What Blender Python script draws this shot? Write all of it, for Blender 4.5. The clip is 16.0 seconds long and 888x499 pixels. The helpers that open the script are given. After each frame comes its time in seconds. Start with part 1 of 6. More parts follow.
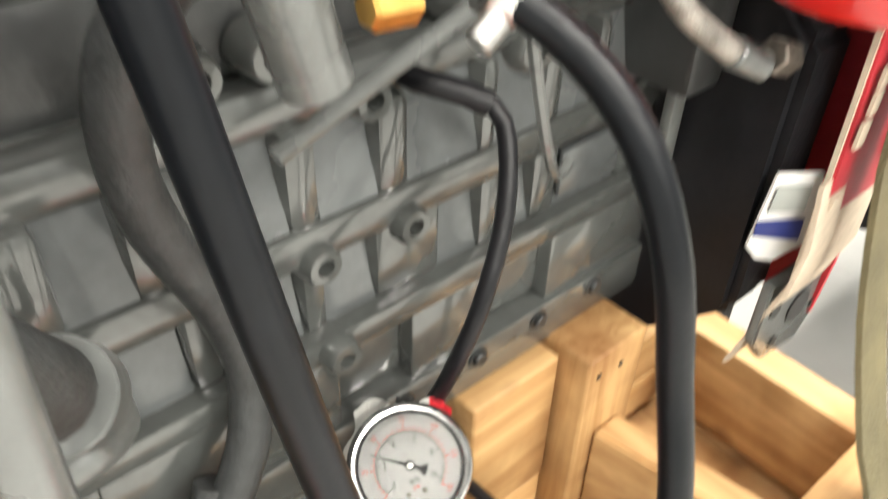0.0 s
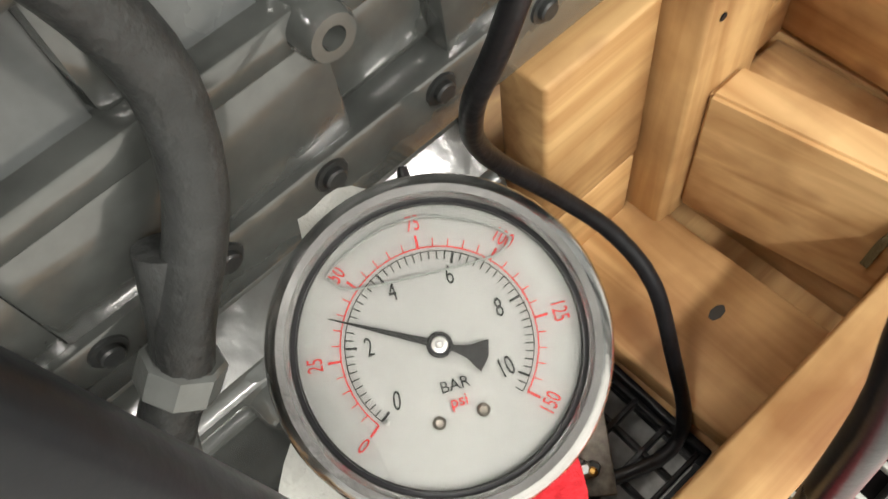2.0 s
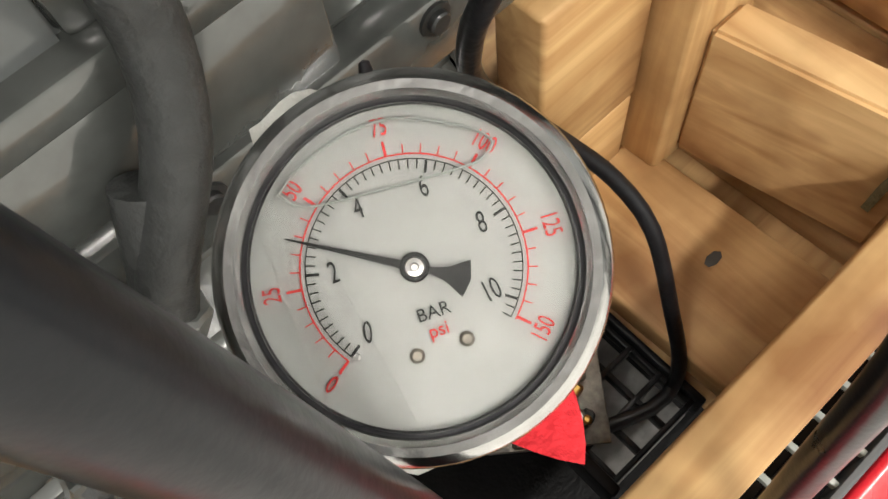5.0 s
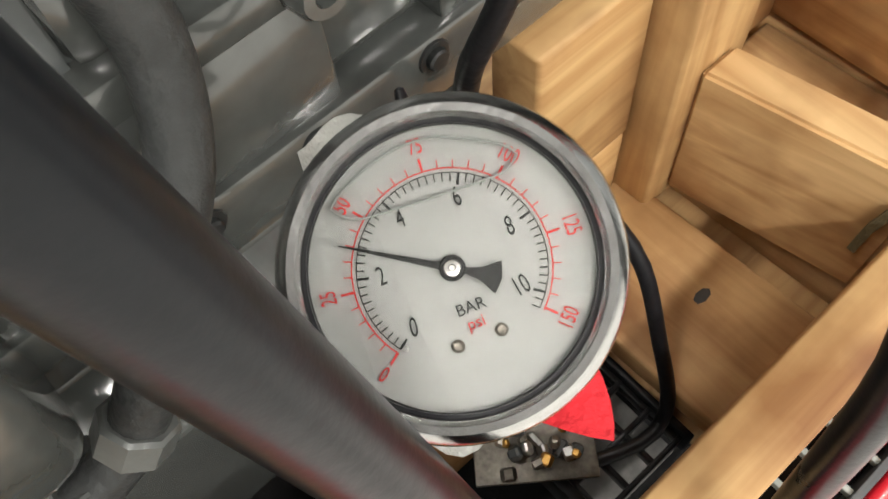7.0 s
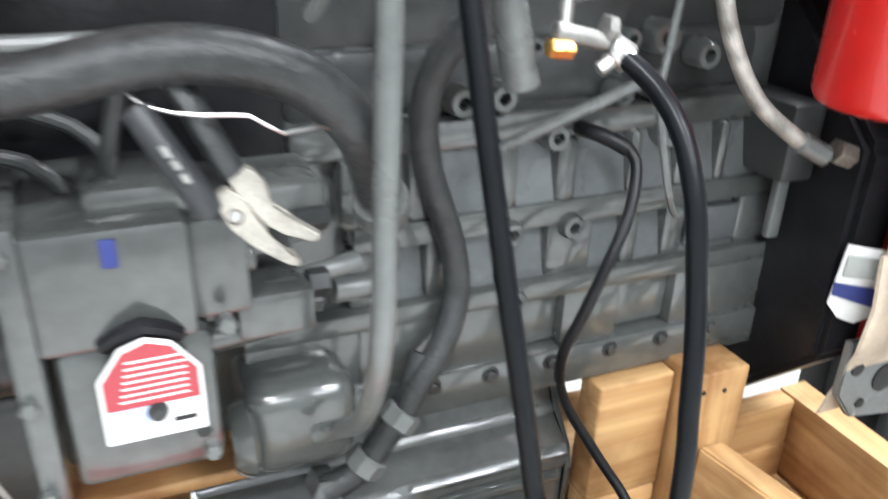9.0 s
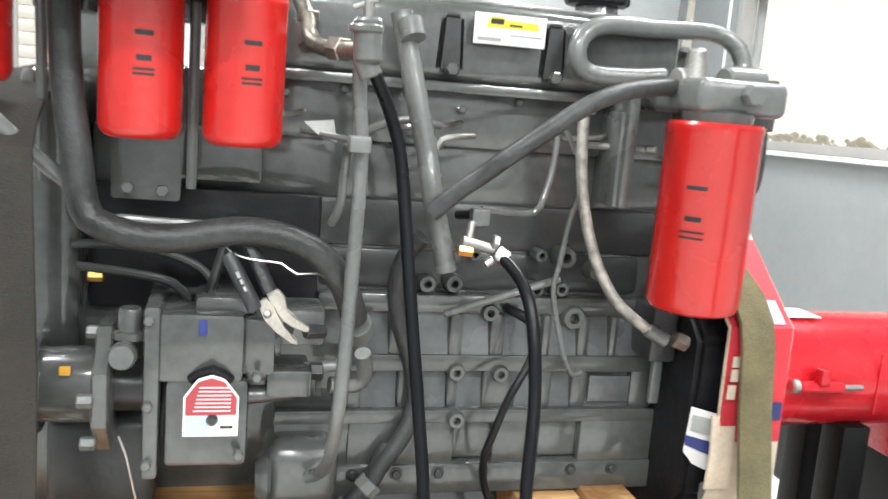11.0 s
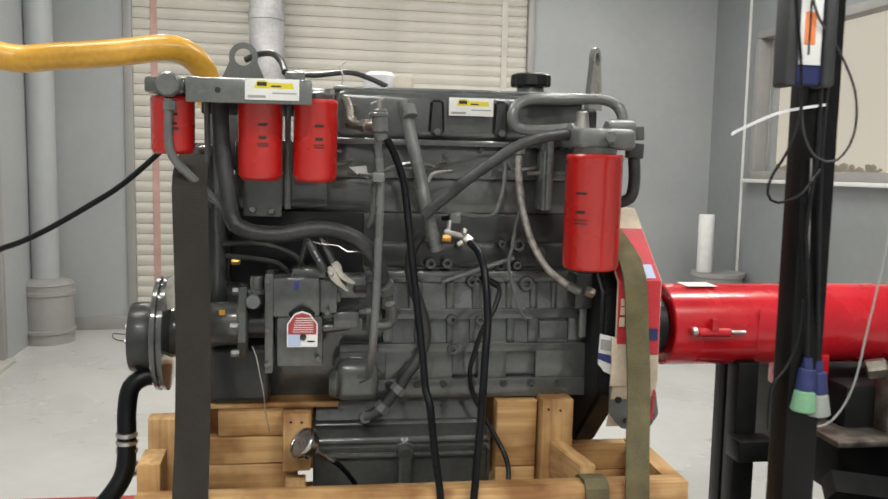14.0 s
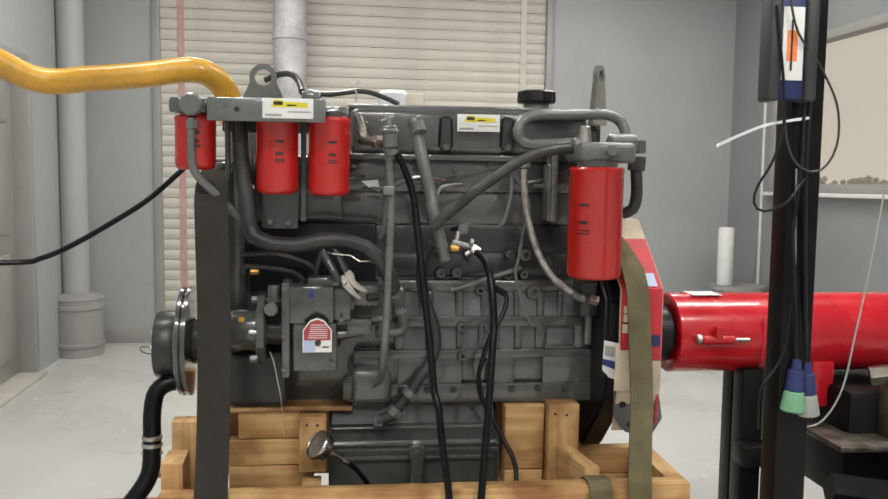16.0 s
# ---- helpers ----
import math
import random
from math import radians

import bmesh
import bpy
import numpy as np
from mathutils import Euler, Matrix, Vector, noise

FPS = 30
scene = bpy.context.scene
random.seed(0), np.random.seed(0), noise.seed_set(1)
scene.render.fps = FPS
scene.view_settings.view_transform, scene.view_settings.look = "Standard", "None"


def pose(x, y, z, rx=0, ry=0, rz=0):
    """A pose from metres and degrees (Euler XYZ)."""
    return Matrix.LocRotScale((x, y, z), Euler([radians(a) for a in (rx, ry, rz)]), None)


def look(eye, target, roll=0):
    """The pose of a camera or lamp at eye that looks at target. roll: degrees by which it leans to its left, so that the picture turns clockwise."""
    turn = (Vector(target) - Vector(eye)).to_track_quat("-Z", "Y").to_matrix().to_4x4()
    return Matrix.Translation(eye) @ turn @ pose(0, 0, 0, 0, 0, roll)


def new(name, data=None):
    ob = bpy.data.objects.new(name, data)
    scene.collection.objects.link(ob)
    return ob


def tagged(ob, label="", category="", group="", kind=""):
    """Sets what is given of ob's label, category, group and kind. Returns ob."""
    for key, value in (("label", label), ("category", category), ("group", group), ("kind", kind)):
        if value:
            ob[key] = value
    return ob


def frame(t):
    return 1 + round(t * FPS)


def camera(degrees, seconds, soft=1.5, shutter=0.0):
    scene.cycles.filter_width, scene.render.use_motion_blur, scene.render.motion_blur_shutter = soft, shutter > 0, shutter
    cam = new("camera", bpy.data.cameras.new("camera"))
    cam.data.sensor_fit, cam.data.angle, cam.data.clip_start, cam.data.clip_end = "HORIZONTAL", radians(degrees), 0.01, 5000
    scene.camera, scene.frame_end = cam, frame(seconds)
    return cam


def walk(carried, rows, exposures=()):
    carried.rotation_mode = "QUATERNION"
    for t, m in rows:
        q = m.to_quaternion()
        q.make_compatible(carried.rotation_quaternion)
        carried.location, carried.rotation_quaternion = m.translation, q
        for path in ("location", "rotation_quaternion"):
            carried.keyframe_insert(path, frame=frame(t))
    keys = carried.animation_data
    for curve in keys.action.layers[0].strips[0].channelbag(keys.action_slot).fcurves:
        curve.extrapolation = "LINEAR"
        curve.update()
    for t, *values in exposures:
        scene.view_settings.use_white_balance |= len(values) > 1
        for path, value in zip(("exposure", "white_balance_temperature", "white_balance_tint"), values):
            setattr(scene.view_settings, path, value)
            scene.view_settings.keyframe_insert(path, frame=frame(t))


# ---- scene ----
cam = camera(57.8, 16.0, shutter=0.6)
PATH = [
    (0, (-0.184, -0.323, 1.223), (0.846, 0.854, -0.023), 1.4),
    (0.5, (-0.148, -0.286, 1.176), (0.681, 0.748, -0.322), -2.6),
    (1, (-0.121, -0.26, 1.142), (0.562, 0.679, -0.486), -7.3),
    (1.5, (-0.096, -0.238, 1.109), (0.456, 0.626, -0.608), -11.1),
    (2, (-0.092, -0.23, 1.086), (0.379, 0.595, -0.674), -13.8),
    (2.5, (-0.091, -0.218, 1.071), (0.351, 0.547, -0.723), -14.2),
    (3, (-0.092, -0.218, 1.066), (0.319, 0.523, -0.746), -14.7),
    (3.5, (-0.094, -0.22, 1.066), (0.319, 0.509, -0.75), -14.5),
    (4, (-0.096, -0.222, 1.066), (0.322, 0.505, -0.749), -14.1),
    (6.5, (-0.096, -0.223, 1.072), (0.373, 0.511, -0.728), -10.7),
    (7, (-0.099, -0.225, 1.074), (0.398, 0.538, -0.707), -9.8),
    (7.5, (-0.115, -0.245, 1.103), (0.457, 0.613, -0.611), -7.8),
    (8, (-0.166, -0.337, 1.168), (0.563, 0.773, -0.327), -3.4),
    (8.5, (-0.222, -0.527, 1.217), (0.466, 0.945, 0.052), -1.3),
    (9, (-0.329, -0.622, 1.24), (0.37, 1.039, 0.373), 1.5),
    (9.5, (-0.399, -0.706, 1.265), (0.292, 1.027, 0.546), 3.0),
    (10, (-0.368, -0.796, 1.292), (0.26, 1.018, 0.732), 4.0),
    (12.5, (-0.237, -1.554, 1.284), (0.008, 0.42, 1.076), 1.8),
    (13, (-0.27, -1.636, 1.291), (-0.039, 0.34, 1.089), 1.0),
    (13.5, (-0.305, -1.72, 1.283), (-0.029, 0.25, 1.077), 0.9),
    (14, (-0.261, -1.82, 1.274), (-0.002, 0.152, 1.07), 1.1),
    (14.5, (-0.243, -1.895, 1.268), (-0.015, 0.083, 1.08), 1.1),
    (15, (-0.242, -1.907, 1.27), (-0.032, 0.074, 1.091), 1.0),
    (15.5, (-0.239, -1.903, 1.268), (-0.037, 0.079, 1.1), 0.8),
    (16, (-0.234, -1.902, 1.269), (-0.037, 0.081, 1.103), 0.7),
]
walk(cam, [(t, look(eye, target, roll)) for t, eye, target, roll in PATH], exposures=[(0, 1.75, 6800, 10), (1.5, 1.43, 6800, 10), (3.5, 1.25, 6800, 10), (7, 1.24, 6700, 10), (8, 1.55, 6200, 10), (9.5, 1.55, 5900, 10), (10.2, 1.62, 6000, 10), (12.3, 0.45, 6500, 10), (14, 0.2, 6600, 10), (16, 0.15, 6600, 10)])

# ---------------------------------------------------------------- world and lights
world = bpy.data.worlds.new("world")
scene.world = world
world.use_nodes = True
world.node_tree.nodes["Background"].inputs[0].default_value = (0.75, 0.8, 0.9, 1)
world.node_tree.nodes["Background"].inputs[1].default_value = 0.035
scene.view_settings.exposure = 0.0

ROOM = pose(-1.97, 4.48, 0, 0, 0, 3.4)     # x along the back wall, y into it


def ceiling_lamp(x, y, sx, sy, watts):
    data = bpy.data.lights.new("tube_light", "AREA")
    data.shape, data.size, data.size_y, data.energy = "RECTANGLE", sx, sy, watts
    data.color = (1.0, 0.99, 0.945)
    ob = new("tube_light", data)
    ob.matrix_world = ROOM @ pose(x, y, 3.22)
    return ob


# all out of view; the y -8.6 row is added to fill the engine's near side
for lx, ly, w in ((1.0, -1.7, 38), (3.4, -1.7, 37), (0.55, -4.3, 26), (3.1, -4.3, 36), (0.6, -6.7, 34), (2.9, -6.7, 40), (0.8, -8.6, 34), (3.0, -8.6, 36)):
    ceiling_lamp(lx, ly, 1.2, 0.14, w)

# ---------------------------------------------------------------- materials
MATS = {}


def material(name, color, rough=0.5, metal=0.0, vary=0.15, scale=8.0, bump=0.0, bump_scale=60.0, coat=0.0, second=None, stretch=(1, 1, 1), spec=0.5):
    """A painted or raw surface with a broad stain, a fine grain and a relief."""
    m = bpy.data.materials.new(name)
    m.use_nodes = True
    nt = m.node_tree
    b = nt.nodes["Principled BSDF"]
    tc = nt.nodes.new("ShaderNodeTexCoord")
    mp = nt.nodes.new("ShaderNodeMapping")
    mp.inputs["Scale"].default_value = stretch
    nt.links.new(tc.outputs["Object"], mp.inputs[0])
    n1 = nt.nodes.new("ShaderNodeTexNoise")
    n1.inputs["Scale"].default_value, n1.inputs["Detail"].default_value = scale, 6
    n2 = nt.nodes.new("ShaderNodeTexNoise")
    n2.inputs["Scale"].default_value, n2.inputs["Detail"].default_value = scale * 11, 4
    for n in (n1, n2):
        nt.links.new(mp.outputs[0], n.inputs["Vector"])
    ad = nt.nodes.new("ShaderNodeMath")
    ad.operation = "MULTIPLY_ADD"
    ad.inputs[1].default_value = 0.4
    nt.links.new(n2.outputs["Fac"], ad.inputs[0])
    nt.links.new(n1.outputs["Fac"], ad.inputs[2])
    ramp = nt.nodes.new("ShaderNodeValToRGB")
    c = np.array(color)
    d = np.array(second) if second else c * (1 - 2.2 * vary)
    ramp.color_ramp.elements[0].position, ramp.color_ramp.elements[1].position = 0.42, 0.95
    ramp.color_ramp.elements[0].color = (*np.clip(d, 0, 1), 1)
    ramp.color_ramp.elements[1].color = (*np.clip(c * (1 + vary), 0, 1), 1)
    nt.links.new(ad.outputs[0], ramp.inputs[0])
    nt.links.new(ramp.outputs[0], b.inputs["Base Color"])
    rr = nt.nodes.new("ShaderNodeMapRange")
    rr.inputs["To Min"].default_value, rr.inputs["To Max"].default_value = max(rough - 0.12, 0.03), min(rough + 0.14, 1)
    nt.links.new(n1.outputs["Fac"], rr.inputs[0])
    nt.links.new(rr.outputs[0], b.inputs["Roughness"])
    b.inputs["Metallic"].default_value = metal
    b.inputs["Specular IOR Level"].default_value = spec
    b.inputs["Coat Weight"].default_value = coat
    b.inputs["Coat Roughness"].default_value = 0.05
    if bump:
        n3 = nt.nodes.new("ShaderNodeTexNoise")
        n3.inputs["Scale"].default_value, n3.inputs["Detail"].default_value = bump_scale, 3
        nt.links.new(mp.outputs[0], n3.inputs["Vector"])
        bp = nt.nodes.new("ShaderNodeBump")
        bp.inputs["Strength"].default_value, bp.inputs["Distance"].default_value = bump, 0.004
        nt.links.new(n3.outputs["Fac"], bp.inputs["Height"])
        nt.links.new(bp.outputs[0], b.inputs["Normal"])
    MATS[name] = m
    return m


def wood_material(name, light, dark, axis):
    """Raw softwood with long grain along one axis, some knots and dirt."""
    m = bpy.data.materials.new(name)
    m.use_nodes = True
    nt = m.node_tree
    b = nt.nodes["Principled BSDF"]
    tc = nt.nodes.new("ShaderNodeTexCoord")
    oi = nt.nodes.new("ShaderNodeObjectInfo")
    off = nt.nodes.new("ShaderNodeVectorMath")
    off.operation = "MULTIPLY_ADD"
    comb = nt.nodes.new("ShaderNodeCombineXYZ")
    for i in range(3):
        nt.links.new(oi.outputs["Random"], comb.inputs[i])
    off.inputs[1].default_value = (7, 5, 9)
    nt.links.new(comb.outputs[0], off.inputs[0])
    nt.links.new(tc.outputs["Object"], off.inputs[2])
    mp = nt.nodes.new("ShaderNodeMapping")
    sc = [34, 34, 34]
    sc["xyz".index(axis)] = 1.6
    mp.inputs["Scale"].default_value = sc
    nt.links.new(off.outputs[0], mp.inputs[0])
    n1 = nt.nodes.new("ShaderNodeTexNoise")
    n1.inputs["Scale"].default_value, n1.inputs["Detail"].default_value, n1.inputs["Distortion"].default_value = 1.3, 6, 1.2
    nt.links.new(mp.outputs[0], n1.inputs["Vector"])
    big = nt.nodes.new("ShaderNodeTexNoise")
    big.inputs["Scale"].default_value, big.inputs["Detail"].default_value = 7, 5
    nt.links.new(off.outputs[0], big.inputs["Vector"])
    vo = nt.nodes.new("ShaderNodeTexVoronoi")
    vo.inputs["Scale"].default_value = 7.5
    nt.links.new(off.outputs[0], vo.inputs["Vector"])
    kn = nt.nodes.new("ShaderNodeMapRange")
    kn.inputs["From Min"].default_value, kn.inputs["From Max"].default_value = 0.06, 0.17
    nt.links.new(vo.outputs["Distance"], kn.inputs[0])
    ramp = nt.nodes.new("ShaderNodeValToRGB")
    ramp.color_ramp.elements[0].position, ramp.color_ramp.elements[1].position = 0.3, 0.62
    ramp.color_ramp.elements[0].color, ramp.color_ramp.elements[1].color = (*dark, 1), (*light, 1)
    nt.links.new(n1.outputs["Fac"], ramp.inputs[0])
    mix = nt.nodes.new("ShaderNodeMix")
    mix.data_type, mix.blend_type = "RGBA", "MULTIPLY"
    r2 = nt.nodes.new("ShaderNodeValToRGB")
    r2.color_ramp.elements[0].position, r2.color_ramp.elements[1].position = 0.36, 0.57
    r2.color_ramp.elements[0].color = (0.4, 0.27, 0.18, 1)
    nt.links.new(big.outputs["Fac"], r2.inputs[0])
    mix.inputs["Factor"].default_value = 0.85
    nt.links.new(ramp.outputs[0], mix.inputs["A"])
    nt.links.new(r2.outputs[0], mix.inputs["B"])
    mk = nt.nodes.new("ShaderNodeMix")
    mk.data_type = "RGBA"
    mk.inputs["A"].default_value = (0.2, 0.08, 0.03, 1)
    nt.links.new(kn.outputs[0], mk.inputs["Factor"])
    nt.links.new(mix.outputs["Result"], mk.inputs["B"])
    nt.links.new(mk.outputs["Result"], b.inputs["Base Color"])
    b.inputs["Roughness"].default_value = 0.62
    bp = nt.nodes.new("ShaderNodeBump")
    bp.inputs["Strength"].default_value, bp.inputs["Distance"].default_value = 0.35, 0.002
    nt.links.new(n1.outputs["Fac"], bp.inputs["Height"])
    nt.links.new(bp.outputs[0], b.inputs["Normal"])
    MATS[name] = m
    return m


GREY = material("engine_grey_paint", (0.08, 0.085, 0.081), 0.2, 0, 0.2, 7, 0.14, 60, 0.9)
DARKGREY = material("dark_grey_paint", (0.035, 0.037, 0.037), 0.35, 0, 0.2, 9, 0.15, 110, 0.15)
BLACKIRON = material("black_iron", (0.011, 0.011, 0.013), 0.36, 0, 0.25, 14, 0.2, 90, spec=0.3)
STEEL = material("bright_steel", (0.62, 0.61, 0.59), 0.3, 1, 0.1, 20, 0.1, 120)
CHROME = material("polished_bezel_steel", (0.5, 0.495, 0.49), 0.2, 1, 0.07, 30, 0.06, 160)
BRASS = material("brass", (0.72, 0.42, 0.12), 0.3, 1, 0.15, 20, 0.1, 120)
RUBBER = material("black_rubber", (0.005, 0.006, 0.0078), 0.3, 0, 0.2, 14, 0.03, 300, spec=0.25)
GREYRUBBER = material("grey_painted_rubber", (0.044, 0.046, 0.046), 0.42, 0, 0.35, 9, 0.3, 200, spec=0.4)
TUBEGREY = material("grey_painted_tube", (0.135, 0.142, 0.137), 0.28, 0, 0.15, 10, 0.1, 130, 0.4)
BRAID = material("braided_steel_hose", (0.42, 0.4, 0.36), 0.45, 0.6, 0.3, 60, 0.5, 500)
REDCAN = material("red_filter_paint", (0.5, 0.013, 0.01), 0.26, 0, 0.06, 6, 0.03, 60, 0.4)
REDPAINT = material("red_gloss_paint", (0.56, 0.012, 0.022), 0.26, 0, 0.12, 7, 0.08, 40, 0.3)
REDPRINT = material("red_printed_card", (0.55, 0.03, 0.045), 0.55, 0, 0.15, 12, 0.1, 60)
PINKRED = material("red_label_print", (0.38, 0.05, 0.062), 0.4, 0, 0.05, 30)
WORNSTEEL = material("worn_grey_steel", (0.36, 0.35, 0.33), 0.42, 0.7, 0.2, 24, 0.15, 160)
GLOSSPANEL = material("glossy_grey_panel", (0.1, 0.107, 0.108), 0.24, 0, 0.15, 9, 0.12, 50, 0.45)
PLIERSTEEL = material("worn_pale_steel", (0.42, 0.39, 0.34), 0.42, 0.25, 0.25, 30, 0.2, 150)
WHITE = material("white_label_paper", (0.78, 0.78, 0.76), 0.5, 0, 0.05, 20, 0.05, 60)
LABELBLUE = material("pale_blue_print", (0.45, 0.52, 0.72), 0.45, 0, 0.06, 20)
BLUEINK = material("blue_print", (0.022, 0.035, 0.18), 0.5, 0, 0.1, 30)
BLACKINK = material("black_ink", (0.012, 0.012, 0.012), 0.5, 0, 0.05, 30)
REDINK = material("red_ink", (0.72, 0.03, 0.03), 0.5, 0, 0.05, 30)
YELLOW = material("yellow_print", (0.75, 0.62, 0.03), 0.45, 0, 0.05, 20)
YELLOWPAINT = material("yellow_pipe_paint", (0.68, 0.36, 0.04), 0.33, 0, 0.16, 7, 0.1, 60, 0.25)
CREAM = material("cream_card", (0.62, 0.52, 0.4), 0.75, 0, 0.14, 14, 0.2, 80)
CREAMPLASTIC = material("cream_plastic", (0.58, 0.52, 0.43), 0.4, 0, 0.08, 10)
WHITEPLASTIC = material("white_plastic", (0.72, 0.72, 0.76), 0.4, 0, 0.06, 10)
OLIVE = material("olive_webbing", (0.17, 0.145, 0.075), 0.85, 0, 0.18, 18, 0.7, 420)
DARKOLIVE = material("dark_webbing", (0.034, 0.03, 0.025), 0.9, 0, 0.18, 18, 0.7, 420)
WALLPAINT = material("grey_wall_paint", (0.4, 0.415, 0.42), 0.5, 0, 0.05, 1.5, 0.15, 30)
# the grey of the other walls, about a third darker
WALLDARK = material("darker_wall_grey", (0.27, 0.285, 0.29), 0.4, 0, 0.06, 1.5, 0.1, 30)
TRIMPAINT = material("grey_trim_paint", (0.33, 0.32, 0.31), 0.4, 0, 0.06, 4, 0.05, 40)
FLOORPAINT = material("light_epoxy_floor", (0.6, 0.595, 0.57), 0.28, 0, 0.06, 1.3, 0.06, 14)
SLAT = material("cream_door_slat", (0.6, 0.57, 0.51), 0.42, 0, 0.06, 5, 0.05, 30)
REDMARK = material("faded_red_track", (0.55, 0.34, 0.3), 0.5, 0, 0.1, 8)
# the ceiling is out of view; its grey is chosen to hold back bounce
CEILINGPAINT = material("low_bounce_grey", (0.3, 0.3, 0.3), 0.7, 0, 0.04, 3)
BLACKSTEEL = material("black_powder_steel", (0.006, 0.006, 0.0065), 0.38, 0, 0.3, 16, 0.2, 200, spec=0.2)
STACKPAINT = material("sooty_pale_pipe", (0.55, 0.53, 0.54), 0.5, 0, 0.12, 5, 0.1, 30, second=(0.28, 0.27, 0.28))
NAVY = material("navy_plastic", (0.022, 0.03, 0.12), 0.45, 0, 0.1, 14)
DARKPLASTIC = material("charcoal_plastic", (0.04, 0.042, 0.045), 0.45, 0, 0.15, 14)
GREENPLASTIC = material("green_plastic", (0.2, 0.42, 0.25), 0.4, 0, 0.1, 14)
GREYPLASTIC = material("grey_plastic", (0.33, 0.35, 0.33), 0.4, 0, 0.1, 14)
ORANGEPRINT = material("orange_print", (0.85, 0.24, 0.08), 0.5, 0, 0.05, 14)
TIN = material("oily_tin", (0.22, 0.2, 0.17), 0.35, 0.7, 0.35, 22, 0.3, 90)
DUSTYCONCRETE = material("dusty_concrete", (0.3, 0.29, 0.28), 0.8, 0, 0.3, 9, 0.4, 60)
WOODX = wood_material("softwood_along_x", (0.66, 0.42, 0.19), (0.46, 0.25, 0.095), "x")
WOODY = wood_material("softwood_along_y", (0.68, 0.44, 0.21), (0.48, 0.27, 0.11), "y")
WOODZ = wood_material("softwood_along_z", (0.66, 0.42, 0.19), (0.46, 0.25, 0.095), "z")
GLOVEWHITE = material("white_glove_fabric", (0.5, 0.5, 0.47), 0.9, 0, 0.07, 20, 0.5, 300)
GLOVERED = material("red_glove_fabric", (0.62, 0.015, 0.025), 0.85, 0, 0.12, 20, 0.5, 300)
# white kept dark; the shadow over the gauge is put into this colour
DIALFACE = material("shaded_dial_white", (0.42, 0.425, 0.41), 0.4, 0, 0.03, 20)


def glass_material(name, tint=(1, 1, 1), rough=0.02):
    m = bpy.data.materials.new(name)
    m.use_nodes = True
    b = m.node_tree.nodes["Principled BSDF"]
    b.inputs["Base Color"].default_value = (*tint, 1)
    b.inputs["Transmission Weight"].default_value = 1.0
    b.inputs["Roughness"].default_value = rough
    b.inputs["IOR"].default_value = 1.45
    return m


GLASS = glass_material("clear_glass")
# grey tint in the filled glass dims the overlit dial further
GLYCERINE = glass_material("dimming_glycerine_glass", (0.4, 0.4, 0.4))


def glow_material(name, color, strength):
    m = bpy.data.materials.new(name)
    m.use_nodes = True
    b = m.node_tree.nodes["Principled BSDF"]
    b.inputs["Base Color"].default_value = (*color, 1)
    b.inputs["Emission Color"].default_value = (*color, 1)
    b.inputs["Emission Strength"].default_value = strength
    return m


DUSK = glow_material("evening_sky_glow", (0.8, 0.73, 0.6), 0.62)


# faint emission stands in for outdoor light on the trees
TREEGLOW = glow_material("glowing_distant_trees", (0.3, 0.27, 0.2), 0.5)


# ---------------------------------------------------------------- builders
def part(name, bm, mat, parent=None, label="", smooth=True, angle=35):
    """Links a bmesh as one mesh object under a thing or a part."""
    me = bpy.data.meshes.new(name)
    bmesh.ops.recalc_face_normals(bm, faces=bm.faces)
    bm.to_mesh(me)
    bm.free()
    for m in (mat if isinstance(mat, (list, tuple)) else [mat]):
        me.materials.append(m)
    if smooth:
        me.polygons.foreach_set("use_smooth", [True] * len(me.polygons))
        me.set_sharp_from_angle(angle=radians(angle))
    ob = new(name, me)
    if parent:
        ob.parent = parent
    if label:
        tagged(ob, label)
    return ob


def thing(name, label, category, at=(0, 0, 0), group="", kind="", m=None):
    """An empty at the base of a thing; its parts are given in world metres unless m is set."""
    ob = new(name)
    ob.empty_display_size = 0.05
    if m is not None:
        ob.matrix_world = m
    return tagged(ob, label, category, group, kind)


def box(x0, x1, y0, y1, z0, z1, bevel=0.0, seg=2, bm=None, mat=0):
    own = bmesh.new()
    bmesh.ops.create_cube(own, size=1)
    for v in own.verts:
        v.co = Vector(((x0 + x1) / 2 + v.co.x * (x1 - x0), (y0 + y1) / 2 + v.co.y * (y1 - y0), (z0 + z1) / 2 + v.co.z * (z1 - z0)))
    if bevel:
        bmesh.ops.bevel(own, geom=own.edges[:], offset=bevel, segments=seg, affect="EDGES", profile=0.5, clamp_overlap=True)
    return join(bm, own, mat)


def join(bm, own, mat=0):
    for f in own.faces:
        f.material_index = mat
    if bm is None:
        return own
    me = bpy.data.meshes.new("tmp")
    own.to_mesh(me)
    own.free()
    n = len(bm.faces)
    bm.from_mesh(me)
    bpy.data.meshes.remove(me)
    bm.faces.ensure_lookup_table()
    for f in bm.faces[n:]:
        f.material_index = mat
    return bm


def moved(bm, m):
    bmesh.ops.transform(bm, matrix=m, verts=bm.verts[:])
    return bm


